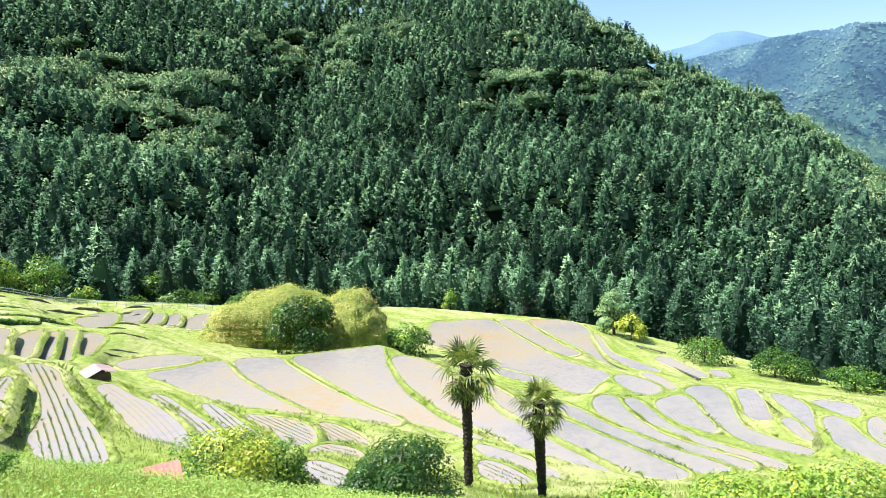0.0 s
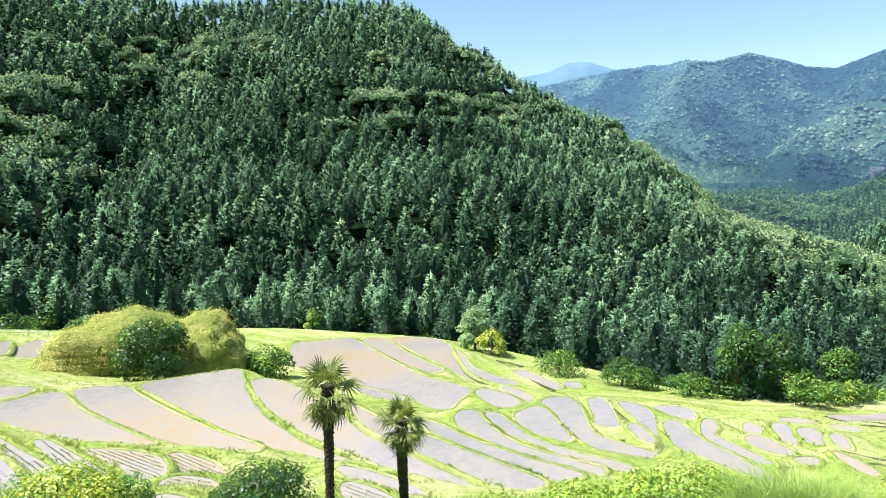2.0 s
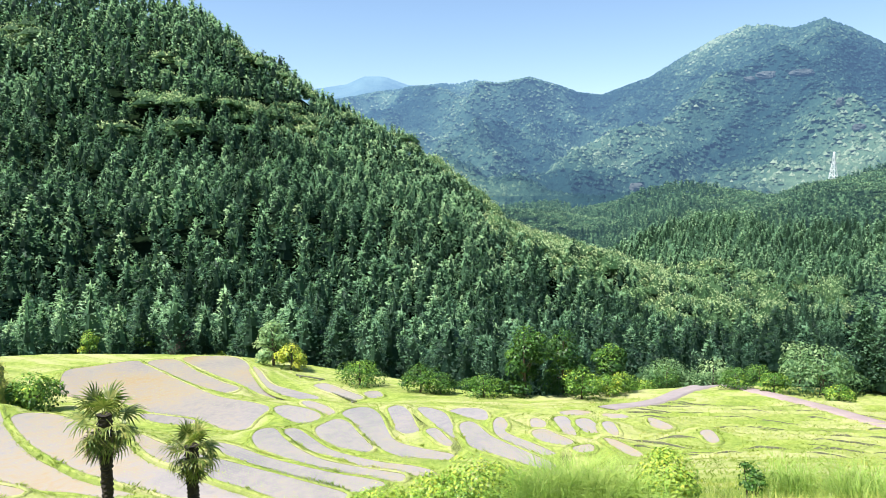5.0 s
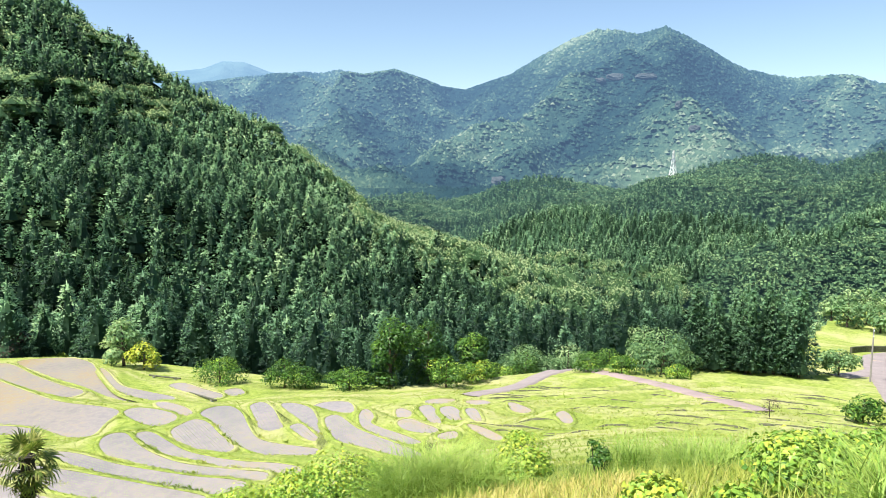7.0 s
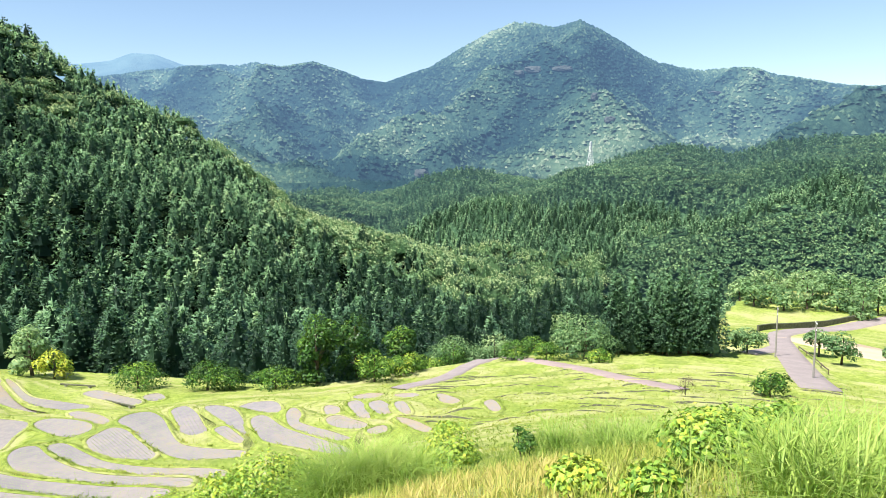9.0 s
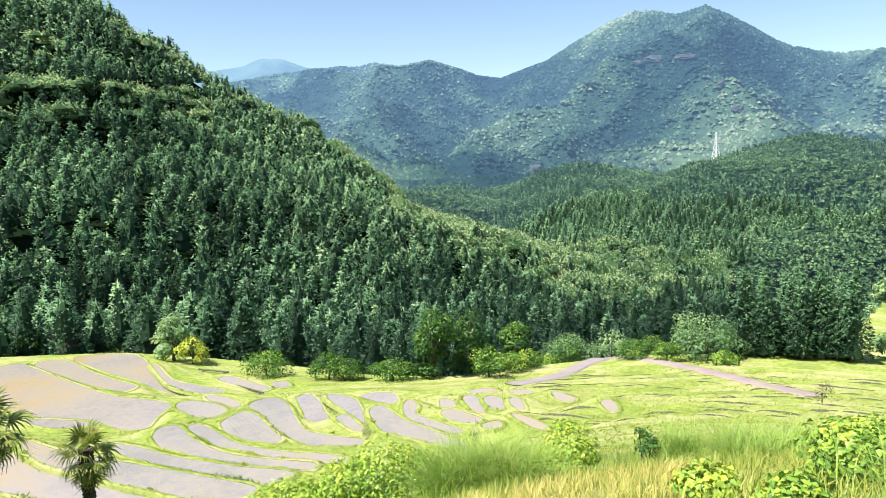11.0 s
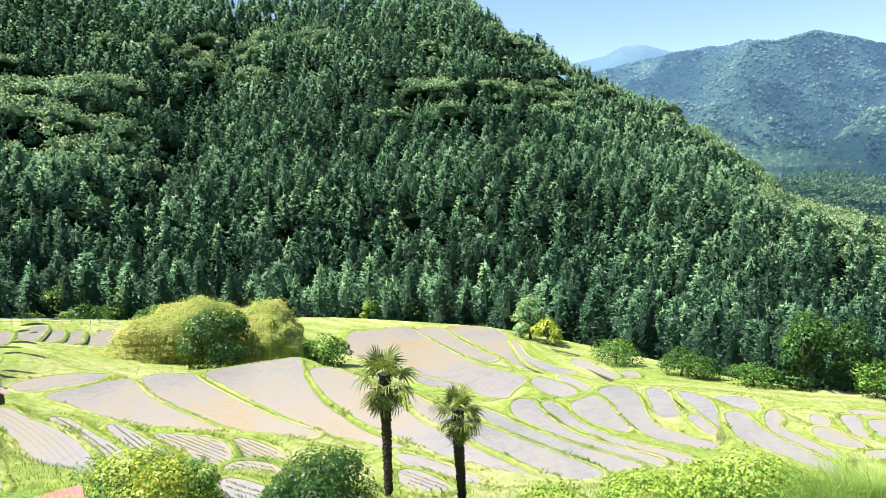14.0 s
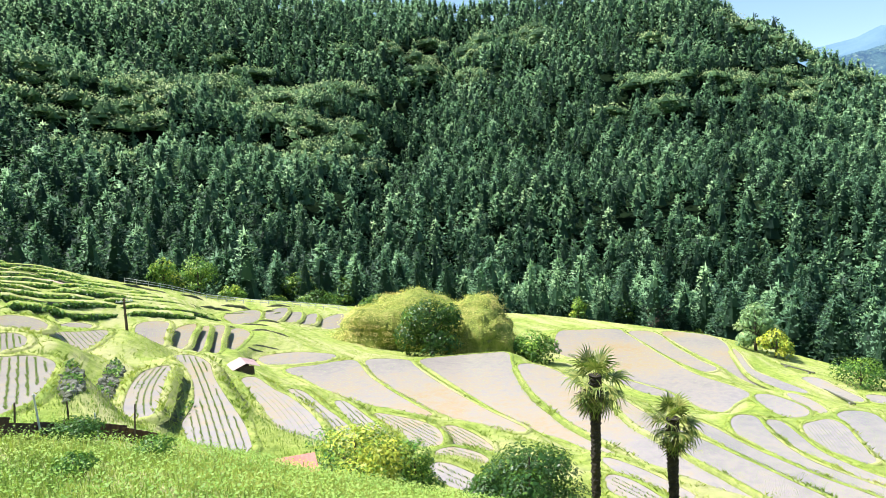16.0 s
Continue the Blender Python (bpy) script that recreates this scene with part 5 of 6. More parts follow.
def palm(x, y, z, trunk, label, seed, spread, girth):
    ob = thing("windmill_palm", (x, y, z), label, "palm tree", "two palms")
    g = random.Random(seed)
    bm = bmesh.new()
    rings, sides = int(trunk / 0.07), 16
    rows = []
    for i in range(rings + 1):
        u = i / rings
        zz = u * (trunk + 0.6) - 0.6
        r0 = girth * (0.8 + 0.25 * step(0.0, 1.0, u) + 0.12 * step(0.72, 0.95, u)) * (1 + (0.13 if i % 2 else -0.05))
        sway = 0.05 * math.sin(u * 3 + seed)
        rows.append([bm.verts.new((sway + r0 * (1 + g.uniform(-0.16, 0.2)) * math.cos(j * math.tau / sides), r0 * (1 + g.uniform(-0.16, 0.2)) * math.sin(j * math.tau / sides), zz + g.uniform(-0.03, 0.03))) for j in range(sides)])
    for i in range(rings):
        for j in range(sides):
            bm.faces.new((rows[i][j], rows[i][(j + 1) % sides], rows[i + 1][(j + 1) % sides], rows[i + 1][j]))
    bm.faces.new(rows[-1])
    part("trunk", bm, FIBRE, ob, "trunk wrapped in shaggy dark brown fibre")
    fans = [mesh_of("frond", q.reshape(-1, 3), np.arange(len(q) * 4).reshape(-1, 4), [PALM_LEAF], tint=np.random.default_rng(seed + k).uniform(0.35, 0.95, len(q)))
            for k, q in enumerate([fan_mesh(seed + k, spread * r, spread * s, dr) for k, (r, s, dr) in enumerate(((0.5, 0.42, 0.9), (0.54, 0.5, 1.4), (0.52, 0.46, 1.9)))])]
    count = 19
    for k in range(count):
        u = k / (count - 1)
        pitch = 74 - 122 * u + g.uniform(-12, 12)
        f = laid("frond", fans[0 if u < 0.35 else 1 if u < 0.7 else 2], ob)
        f.matrix_local = pose(0.05 * math.sin(3 + seed), 0, trunk + 0.02 - 0.28 * u, 0, 0, k * 137.5 + g.uniform(-12, 12)) @ pose(0, 0, 0, g.uniform(-25, 25), -pitch, 0)
    dead = fan_mesh(seed + 50, spread * 0.45, spread * 0.3, 1.8)
    dead_me = mesh_of("dead_frond", dead.reshape(-1, 3), np.arange(len(dead) * 4).reshape(-1, 4), [DEAD])
    for k in range(7):
        f = laid("dead_frond", dead_me, ob, "withered brown frond hanging down")
        f.matrix_local = pose(0, 0, trunk - 0.35 - 0.04 * k, 0, 0, k * 137.5) @ pose(0, 0, 0, g.uniform(-30, 30), 70 + g.uniform(-6, 10), 0)
    return ob


palm(0.6, 26.0, height_at(0.6, 26.0), 5.0, "tall palm with a round head of fan leaves", 5, 1.38, 0.185)
palm(3.5, 26.3, height_at(3.5, 26.3), 4.0, "shorter palm with a sparse head of fan leaves", 9, 1.15, 0.19)

# ---- bushes on the bank below the viewer ----
tree("citrus_bush", -7.1, 20.6, 1.9, 4.0, 0.1, "bright yellow-green citrus bush on the bank", mat=SHRUB, spread=0.6, tint=0.68, n=8500, leaf=0.05, lobes=18, seed=101, category="bush", long=1.2)
tree("citrus_bush", -5.2, 20.9, 2.1, 1.9, 0.1, "olive green leggy bush beside the citrus bush", mat=SHRUB, tint=0.5, n=2600, leaf=0.05, lobes=8, seed=102, category="bush", long=1.2)
tree("evergreen_bush", -1.6, 20.4, 2.3, 4.0, 0.1, "dense dark evergreen bush below the palms", mat=SHRUB, spread=0.45, tint=0.04, n=9500, leaf=0.055, lobes=22, seed=103, category="bush", long=1.25)


# ---- hut, red roof, sheet fence, stone walls ----
def hut(x, y, turn):
    z = height_at(x, y)
    ob = thing("field_hut", (x, y, z), "small field hut with a pale pink metal roof", "hut", turn=turn)
    ob.scale = (0.76, 0.76, 0.76)
    for sx in (-1.25, 0, 1.25):
        for sy in (-0.85, 0.85):
            bm = bmesh.new()
            block(bm, pose(sx, sy, -0.3), 0.1, 0.1, 1.15)
            part("post", bm, TIMBER, ob)
    for name, sx, sy, w, d, h in (("back_wall", 0, 0.88, 2.6, 0.04, 1.05), ("side_wall", -1.28, 0, 0.04, 1.7, 1.2), ("side_wall", 1.28, 0, 0.04, 1.7, 1.2), ("front_board", 0, -0.88, 2.6, 0.04, 0.5)):
        bm = bmesh.new()
        block(bm, pose(sx, sy, -0.2), w, d, h)
        part(name, bm, TIMBER, ob)
    for side in (-1, 1):
        bm = bmesh.new()
        n = 26
        for k in range(n):
            x0, x1 = -1.65 + 3.3 * k / n, -1.65 + 3.3 * (k + 1) / n
            z0, z1 = 0.025 * (k % 2), 0.025 * ((k + 1) % 2)
            a = [bm.verts.new(v) for v in ((x0, 0, 1.42 + z0), (x1, 0, 1.42 + z1), (x1, side * 1.5, 0.86 + z1), (x0, side * 1.5, 0.86 + z0))]
            bm.faces.new(a)
        bmesh.ops.remove_doubles(bm, verts=bm.verts[:], dist=0.001)
        bmesh.ops.solidify(bm, geom=bm.faces[:], thickness=0.02)
        part("roof_sheet", bm, PINK_ROOF, ob)
    bm = bmesh.new()
    block(bm, pose(-1.9, 0.2, -0.1, 0, 0, 90), 1.5, 0.4, 0.14, 0.02)
    part("covered_stack", bm, WHITE, ob, "low stack under a pale sheet")
    return ob


PINK_ROOF = stony("faded_pink_roof", [(0.3, (0.33, 0.21, 0.2)), (0.7, (0.46, 0.33, 0.31))], 1.0, rough=0.6, bump=0.1, distance=0.01)
hut(-27.4, 52.9, 128)

# a low roof of faded red sheet, half hidden by the bush
rx, ry = -8.1, 18.1
shed = thing("red_shed", (rx, ry, height_at(rx, ry) - 0.5), "low shed with a faded red sheet roof", "shed", turn=28)
bm = bmesh.new()
for k in range(18):
    x0, x1 = -0.65 + 1.3 * k / 18, -0.65 + 1.3 * (k + 1) / 18
    z0, z1 = 0.006 * (k % 2), 0.006 * ((k + 1) % 2)
    bm.faces.new([bm.verts.new(v) for v in ((x0, -0.6, 0.4 + z0), (x1, -0.6, 0.4 + z1), (x1, 0.6, 0.7 + z1), (x0, 0.6, 0.7 + z0))])
bmesh.ops.remove_doubles(bm, verts=bm.verts[:], dist=0.001)
bmesh.ops.solidify(bm, geom=bm.faces[:], thickness=0.02)
part("roof_sheet", bm, RED_ROOF, shed)
for sx in (-0.58, 0.58):
    bm = bmesh.new()
    block(bm, pose(sx, -0.5, -0.3), 0.07, 0.07, 0.7)
    block(bm, pose(sx, 0.5, -0.3), 0.07, 0.07, 0.95)
    part("post", bm, TIMBER, shed)

# the fence of rusty sheets, in three lengths
FENCE = [(-12.3, 8.6), (-10.8, 10.9), (-10.7, 13.0), (-10.2, 13.4), (-9.5, 13.6)]
ox, oy = FENCE[2]
oz = height_at(ox, oy)
fence = thing("sheet_fence", (ox, oy, oz), "low fence of dark rusty metal sheets and poles", "fence")
g = random.Random(31)
number = 0
for (x0, y0), (x1, y1) in zip(FENCE, FENCE[1:]):
    long, turn = math.hypot(x1 - x0, y1 - y0), math.degrees(math.atan2(y1 - y0, x1 - x0))
    fall = math.degrees(math.atan2(height_at(x0, y0) - height_at(x1, y1), long))
    for k in range(max(1, round(long / 0.75))):
        u = (k + 0.5) / max(1, round(long / 0.75))
        px, py = x0 + (x1 - x0) * u, y0 + (y1 - y0) * u
        wide, top = 0.8, 0.62 + g.uniform(-0.07, 0.07)
        bm = bmesh.new()
        for q in range(10):
            a0, a1 = -wide / 2 + wide * q / 10, -wide / 2 + wide * (q + 1) / 10
            b0, b1 = 0.022 * (q % 2), 0.022 * ((q + 1) % 2)
            bm.faces.new([bm.verts.new(v) for v in ((a0, b0, -0.3), (a1, b1, -0.3), (a1, b1, top), (a0, b0, top))])
        bmesh.ops.remove_doubles(bm, verts=bm.verts[:], dist=0.001)
        bmesh.ops.solidify(bm, geom=bm.faces[:], thickness=0.008)
        sheet = part("metal_sheet", bm, RUST, fence)
        sheet.matrix_local = pose(px - ox, py - oy, height_at(px, py) - oz - 0.3, g.uniform(-5, 5), fall + g.uniform(-2, 2), turn)
        bm = bmesh.new()
        tall = g.uniform(0.5, 0.95)
        tube(bm, (0, 0, -0.4), (g.uniform(-0.12, 0.12), g.uniform(-0.05, 0.05), tall), 0.022, 0.018)
        pole = part("fence_pole", bm, STEEL if number % 2 else TIMBER, fence)
        pole.matrix_local = pose(px - ox + 0.05, py - oy - 0.08, height_at(px, py) - oz)
        number += 1


def stone_bank(foot_a, foot_b, top_a, top_b, size, seed, label):
    """A dry stone facing on a bank, between its foot line and its top line on the plan, each stone a piece."""
    x, y = foot_a
    z = height_at(x, y)
    ob = thing("stone_wall", (x, y, z), label, "stone wall", "dry stone walls")
    g = random.Random(seed)
    shapes = []
    for k in range(6):
        bm = bmesh.new()
        bmesh.ops.create_icosphere(bm, subdivisions=1, radius=0.5)
        for v in bm.verts:
            v.co *= 1 + 0.45 * noise.noise(v.co * 2.3 + Vector((k * 3.1, seed, 0)))
        me = bpy.data.meshes.new("stone")
        bm.to_mesh(me)
        bm.free()
        me.materials.append(BANK_STONE if k % 2 else DARK_STONE)
        shapes.append(me)
    fa, fb, ta, tb = (Vector(v) for v in (foot_a, foot_b, top_a, top_b))
    long = ((fb - fa).length + (tb - ta).length) / 2
    rise = max(((ta - fa).length + (tb - fb).length) / 2, 0.5)
    rows, count = max(2, int(rise / size)), max(3, int(long / size))
    for i in range(rows):
        for j in range(count):
            u, v = (j + g.uniform(-0.35, 0.35)) / max(count - 1, 1), (i + g.uniform(-0.35, 0.35)) / max(rows - 1, 1)
            if g.random() < 0.16:
                continue
            p = (fa.lerp(fb, u)).lerp(ta.lerp(tb, u), v)
            s = new("stone", g.choice(shapes))
            s.parent = ob
            k = size * g.uniform(0.8, 1.5)
            s.matrix_local = pose(p.x - x, p.y - y, height_at(p.x, p.y) - z - 0.02 + 0.1 * g.random(), g.uniform(-25, 25), g.uniform(-25, 25), g.uniform(0, 360)) @ Matrix.Diagonal((k, k * 0.8, k * 0.75, 1))
    n = int(long * rise * 55)
    v2 = np.random.default_rng(seed).random((n, 4))
    spots = [(fa.lerp(fb, a)).lerp(ta.lerp(tb, a), b) for a, b, c, d in v2]
    px, py = np.array([q.x for q in spots]), np.array([q.y for q in spots])
    ground_z = land(px, py)[0]
    patchy = rough(px * 1.3, py * 1.3, 2, seed) > 0.44
    q = leaves(np.c_[px - x, py - y, ground_z - z + 0.05 + 0.3 * v2[:, 2]][patchy], np.tile([0.3, -0.5, 0.8], (patchy.sum(), 1)), 0.07, seed)
    tagged(laid("creepers", mesh_of("creepers", q.reshape(-1, 3), np.arange(len(q) * 4).reshape(-1, 4), [SHRUB], tint=np.clip(0.15 + 0.55 * v2[patchy, 3], 0, 1)), ob), kind="stuff")
    return ob


DARK_STONE = stony("dark_mossy_stone", [(0.3, (0.06, 0.065, 0.045)), (0.55, (0.22, 0.22, 0.17)), (0.75, (0.42, 0.41, 0.36))], 3.0, bump=0.8, distance=0.08)
stone_bank((-16.2, 19.1), (-17.0, 21.0), (-18.3, 21.4), (-20.6, 25.4), 0.24, 1, "rough dark dry stone bank under a planted paddy")
stone_bank((-20.6, 26.6), (-24.2, 33.2), (-22.4, 28.4), (-26.8, 36.2), 0.26, 2, "rough grey dry stone bank below a planted paddy")
stone_bank((-19.7, 27.7), (-21.4, 31.2), (-20.2, 28.0), (-22.0, 31.6), 0.2, 3, "low dark stone edge of a flooded paddy")
stone_bank((-17.0, 26.8), (-18.1, 29.9), (-17.5, 26.6), (-18.6, 30.1), 0.2, 4, "short dark dry stone bank beside a flooded paddy")


# ---- roads, rails, poles, pylons ----
def strip(name, pts, wide, mat, label, category, lift=0.08, kind="structure"):
    """A way laid along the ground through the points."""
    pts = np.array(pts, float)
    d = np.r_[0, np.cumsum(np.linalg.norm(np.diff(pts, axis=0), axis=1))]
    u = np.arange(0, d[-1], 0.8)
    c = np.stack([np.interp(u, d, pts[:, k]) for k in (0, 1)], -1)
    for _ in range(4):
        c[1:-1] = (c[:-2] + 2 * c[1:-1] + c[2:]) / 4
    t = np.gradient(c, axis=0)
    t /= np.linalg.norm(t, axis=1)[:, None]
    s = np.stack([t[:, 1], -t[:, 0]], -1)
    cols = [c + s * wide * o for o in (-0.5, -0.25, 0, 0.25, 0.5)]
    zs = [land(q[:, 0].copy(), q[:, 1].copy())[0] for q in cols]
    zs = [np.convolve(np.pad(np.maximum(a, b) if k in (0, 4) else a, 2, "edge"), np.ones(5) / 5, "valid") + lift + 0.08 for k, (a, b) in enumerate(zip(zs, [zs[1], zs[2], zs[2], zs[2], zs[3]]))]
    v = np.concatenate([np.c_[q, z] for q, z in zip(cols, zs)] + [np.c_[cols[0] - s * 0.5, zs[0] - 0.9], np.c_[cols[-1] + s * 0.5, zs[-1] - 0.9]])
    n = len(c)
    order = [5, 0, 1, 2, 3, 4, 6]
    k = np.arange(n - 1)
    f = np.concatenate([np.stack([a * n + k, a * n + k + 1, b * n + k + 1, b * n + k], -1) for a, b in zip(order, order[1:])])
    return tagged(laid(name, mesh_of(name, v, f, [mat])), label, category, kind=kind)


strip("lane", [(58, 66), (64.7, 67), (70.7, 69), (80.2, 74.4), (85.7, 76.2), (90.5, 77)], 2.6, ASPHALT, "pale worn lane winding past the terraces", "lane")
strip("lane", [(91.6, 76.3), (88.2, 65.8), (82.4, 53.5), (74.9, 41.5), (70, 33.1)], 2.4, PINK_LANE, "pinkish gravel lane between the terraces", "lane")
strip("road", [(88, 24.5), (97.4, 28.6), (114.2, 35.5), (133.4, 43.7), (148, 50), (157, 53), (166, 53), (176, 50.5), (195.6, 45), (215, 39)], 4.4, ASPHALT, "pale grey country road running down the valley", "road")
strip("lot", [(156, 47.5), (151.3, 41.1), (147.3, 34.2), (143, 26)], 13.0, EARTH, "bare sandy lot beside the road", "ground", 0.05)
strip("side_road", [(120, 45.5), (129, 45), (137, 46)], 3.0, ASPHALT, "short pale side road joining the country road", "road", 0.06)
wall = thing("retaining_wall", (161, 57.5, height_at(161, 57.5)), "long low stone retaining wall above the road", "wall")
pts = [(158, 58), (165, 57.5), (172, 55), (185, 51.5), (200, 47.5)]
for (x0, y0), (x1, y1) in zip(pts, pts[1:]):
    bm = bmesh.new()
    o = Vector((161, 57.5, height_at(161, 57.5)))
    a, b = Vector((x0, y0, height_at(x0, y0))) - o, Vector((x1, y1, height_at(x1, y1))) - o
    d = b - a
    block(bm, Matrix.Translation(a + d / 2 - Vector((0, 0, 0.6))) @ pose(0, 0, 0, 0, -math.degrees(math.atan2(d.z, math.hypot(d.x, d.y))), math.degrees(math.atan2(d.y, d.x))), d.length + 0.1, 0.5, 1.9, 0.04)
    part("wall_block", bm, BANK_STONE, wall)
road_rail = thing("guard_rail", (122.5, 37.2, height_at(122.5, 37.2)), "low dark guard rail beside the country road", "railing")
pts = [(136, 42.3), (129, 38.8), (122.5, 35.6), (115, 32.4), (108.3, 29.5)]
o = Vector((122.5, 37.2, height_at(122.5, 37.2)))
for k, (x0, y0) in enumerate(pts):
    a = Vector((x0, y0, height_at(x0, y0))) - o
    bm = bmesh.new()
    tube(bm, a - Vector((0, 0, 0.3)), a + Vector((0, 0, 0.8)), 0.06, 0.06, 6)
    part("post", bm, TIMBER, road_rail)
    if k:
        bm = bmesh.new()
        tube(bm, last_a + Vector((0, 0, 0.65)), a + Vector((0, 0, 0.65)), 0.09, 0.09, 6)
        part("rail", bm, TIMBER, road_rail)
    last_a = a
strip("footpath", [(-69, 68), (-66, 72), (-65.4, 76.2), (-63.5, 80.2), (-61, 82), (-58.5, 84), (-54, 86)], 0.8, EARTH, "narrow pale footpath along the terraces", "path")


def utility_pole(x, y, tall, label, mat=CONCRETE, arms=2):
    ob = thing("utility_pole", (x, y, height_at(x, y)), label, "utility pole", "utility poles")
    bm = bmesh.new()
    tube(bm, (0, 0, -0.5), (0, 0, tall), 0.15, 0.1, 12)
    part("pole", bm, mat, ob)
    for k in range(arms):
        bm = bmesh.new()
        block(bm, pose(0, 0, tall - 0.35 - 0.9 * k, 0, 0, 25), 1.5, 0.08, 0.08)
        a = part("crossarm", bm, STEEL, ob)
        for s in (-0.65, -0.25, 0.25, 0.65):
            bm = bmesh.new()
            q = pose(0, 0, 0, 0, 0, 25) @ Vector((s, 0, tall - 0.27 - 0.9 * k))
            tube(bm, q, q + Vector((0, 0, 0.16)), 0.045, 0.03)
            part("insulator", bm, WHITE, a)
    return ob


utility_pole(121.2, 41.3, 8.6, "grey concrete utility pole beside the road")
utility_pole(99.9, 29.0, 8.0, "slim concrete utility pole with crossarms by the road")
utility_pole(-41.9, 58.6, 4.2, "dark wooden pole with a crossbar on the terraces", TIMBER, 1)


def pylon(x, y, z, tall, label):
    ob = thing("pylon", (x, y, z), label, "pylon", "power pylons")
    half = lambda u: tall * (0.11 * (1 - u) ** 1.4 + 0.012)
    for sx in (-1, 1):
        for sy in (-1, 1):
            bm = bmesh.new()
            for k in range(6):
                a, b = k / 6, (k + 1) / 6
                tube(bm, (sx * half(a), sy * half(a), tall * a - (3 if k == 0 else 0)), (sx * half(b), sy * half(b), tall * b), 0.3, 0.25, 5)
            part("leg", bm, PYLON_PAINT, ob)
    for k in range(9):
        a, b = k / 9, (k + 1) / 9
        bm = bmesh.new()
        for sx, sy, tx2, ty2 in ((-1, -1, 1, -1), (1, -1, 1, 1), (1, 1, -1, 1), (-1, 1, -1, -1)):
            tube(bm, (sx * half(a), sy * half(a), tall * a), (tx2 * half(b), ty2 * half(b), tall * b), 0.16, 0.16, 4)
            tube(bm, (tx2 * half(a), ty2 * half(a), tall * a), (sx * half(b), sy * half(b), tall * b), 0.16, 0.16, 4)
        part("bracing", bm, PYLON_PAINT, ob)
    for u, w in ((0.72, 0.12), (0.84, 0.1), (0.94, 0.08)):
        bm = bmesh.new()
        tube(bm, (-w * tall, 0, tall * u), (w * tall, 0, tall * u), 0.22, 0.22, 5)
        part("arm", bm, PYLON_PAINT, ob)
    return ob


PYLON_PAINT = stony("pylon_paint", [(0.3, (0.7, 0.72, 0.7)), (0.7, (0.8, 0.8, 0.78))], 0.5, rough=0.6, bump=0.0)
for x, y, tall, label in ((640, 416, 36, "pale steel lattice pylon on a wooded hill"), (640, 714, 38, "distant pale lattice pylon behind the hills")):
    pylon(x, y, height_at(x, y), tall, label)

# guard rail along the terraces' far edge
rail = thing("guard_rail", (-60, 109, height_at(-60, 109)), "low pale railing along the terraces' far edge", "railing")
pts = [(-72, 101.5), (-60, 109), (-50, 114), (-40, 117.5)]
last = None
for k in range(25):
    u = k / 24 * 3
    i = min(int(u), 2)
    x, y = (pts[i][c] + (pts[i + 1][c] - pts[i][c]) * (u - i) for c in (0, 1))
    z = height_at(x, y)
    o = Vector((x + 60, y - 109, z - rail.matrix_world.translation.z))
    bm = bmesh.new()
    tube(bm, o - Vector((0, 0, 0.3)), o + Vector((0, 0, 0.9)), 0.05, 0.05, 6)
    part("post", bm, STEEL, rail)
    if last is not None:
        for up in (0.45, 0.85):
            bm = bmesh.new()
            tube(bm, last + Vector((0, 0, up)), o + Vector((0, 0, up)), 0.045, 0.045, 6)
            part("rail", bm, STEEL, rail)
    last = o
# two dark pipes lying on the slope
for (x0, y0), (x1, y1) in (((30.8, 110.5), (33.6, 104.5)), ((32.2, 96.5), (33.4, 89.5))):
    a, b = Vector((x0, y0, height_at(x0, y0) + 0.25)), Vector((x1, y1, height_at(x1, y1) + 0.25))
    ob = thing("water_trough", a, "dark pipe lying along the terraces", "pipe", "pipes on the slope")
    bm = bmesh.new()
    tube(bm, (0, 0, 0), b - a, 0.13, 0.13, 10)
    part("pipe", bm, BANK_STONE, ob)
    for f in (0.15, 0.85):
        bm = bmesh.new()
        block(bm, Matrix.Translation((b - a) * f - Vector((0, 0, 0.5))), 0.3, 0.5, 0.4)
        part("support", bm, CONCRETE, ob)

# ---- plants on the near bank ----
for x, y, wide, tall, n, leaf, tint, seed in [
        (6.75, 2.65, 1.25, 0.66, 1200, 0.055, 0.74, 301), (6.7, 2.15, 1.05, 0.6, 900, 0.055, 0.72, 302), (7.5, 2.3, 0.6, 0.74, 420, 0.05, 0.72, 315), (8.75, 8.2, 1.3, 1.1, 1700, 0.05, 0.84, 303), (5.12, 3.12, 0.7, 0.38, 520, 0.05, 0.78, 304),
        (4.99, 2.32, 0.6, 0.36, 420, 0.05, 0.74, 305), (6.2, 10.3, 1.65, 1.42, 2600, 0.05, 0.78, 306), (5.5, 10.5, 1.3, 1.2, 1500, 0.05, 0.8, 307), (6.9, 9.9, 0.9, 1.1, 900, 0.05, 0.76, 308), (9.6, 7.2, 0.5, 0.8, 420, 0.045, 0.35, 309),
        (4.7, 11.0, 1.9, 1.05, 2200, 0.05, 0.78, 310), (3.2, 11.6, 1.6, 0.8, 1300, 0.05, 0.72, 311), (-8.0, 11.5, 1.0, 0.5, 600, 0.045, 0.4, 312), (-10.3, 12.2, 1.5, 0.5, 1100, 0.05, 0.2, 313), (-7.0, 8.2, 0.7, 0.35, 400, 0.045, 0.35, 314)]:
    leafy_shrub(x, y, wide, tall, n, leaf, tint, seed, "broad-leaved light green shrub on the grassy bank" if tint > 0.45 else "small dark green leafy shrub on the bank")


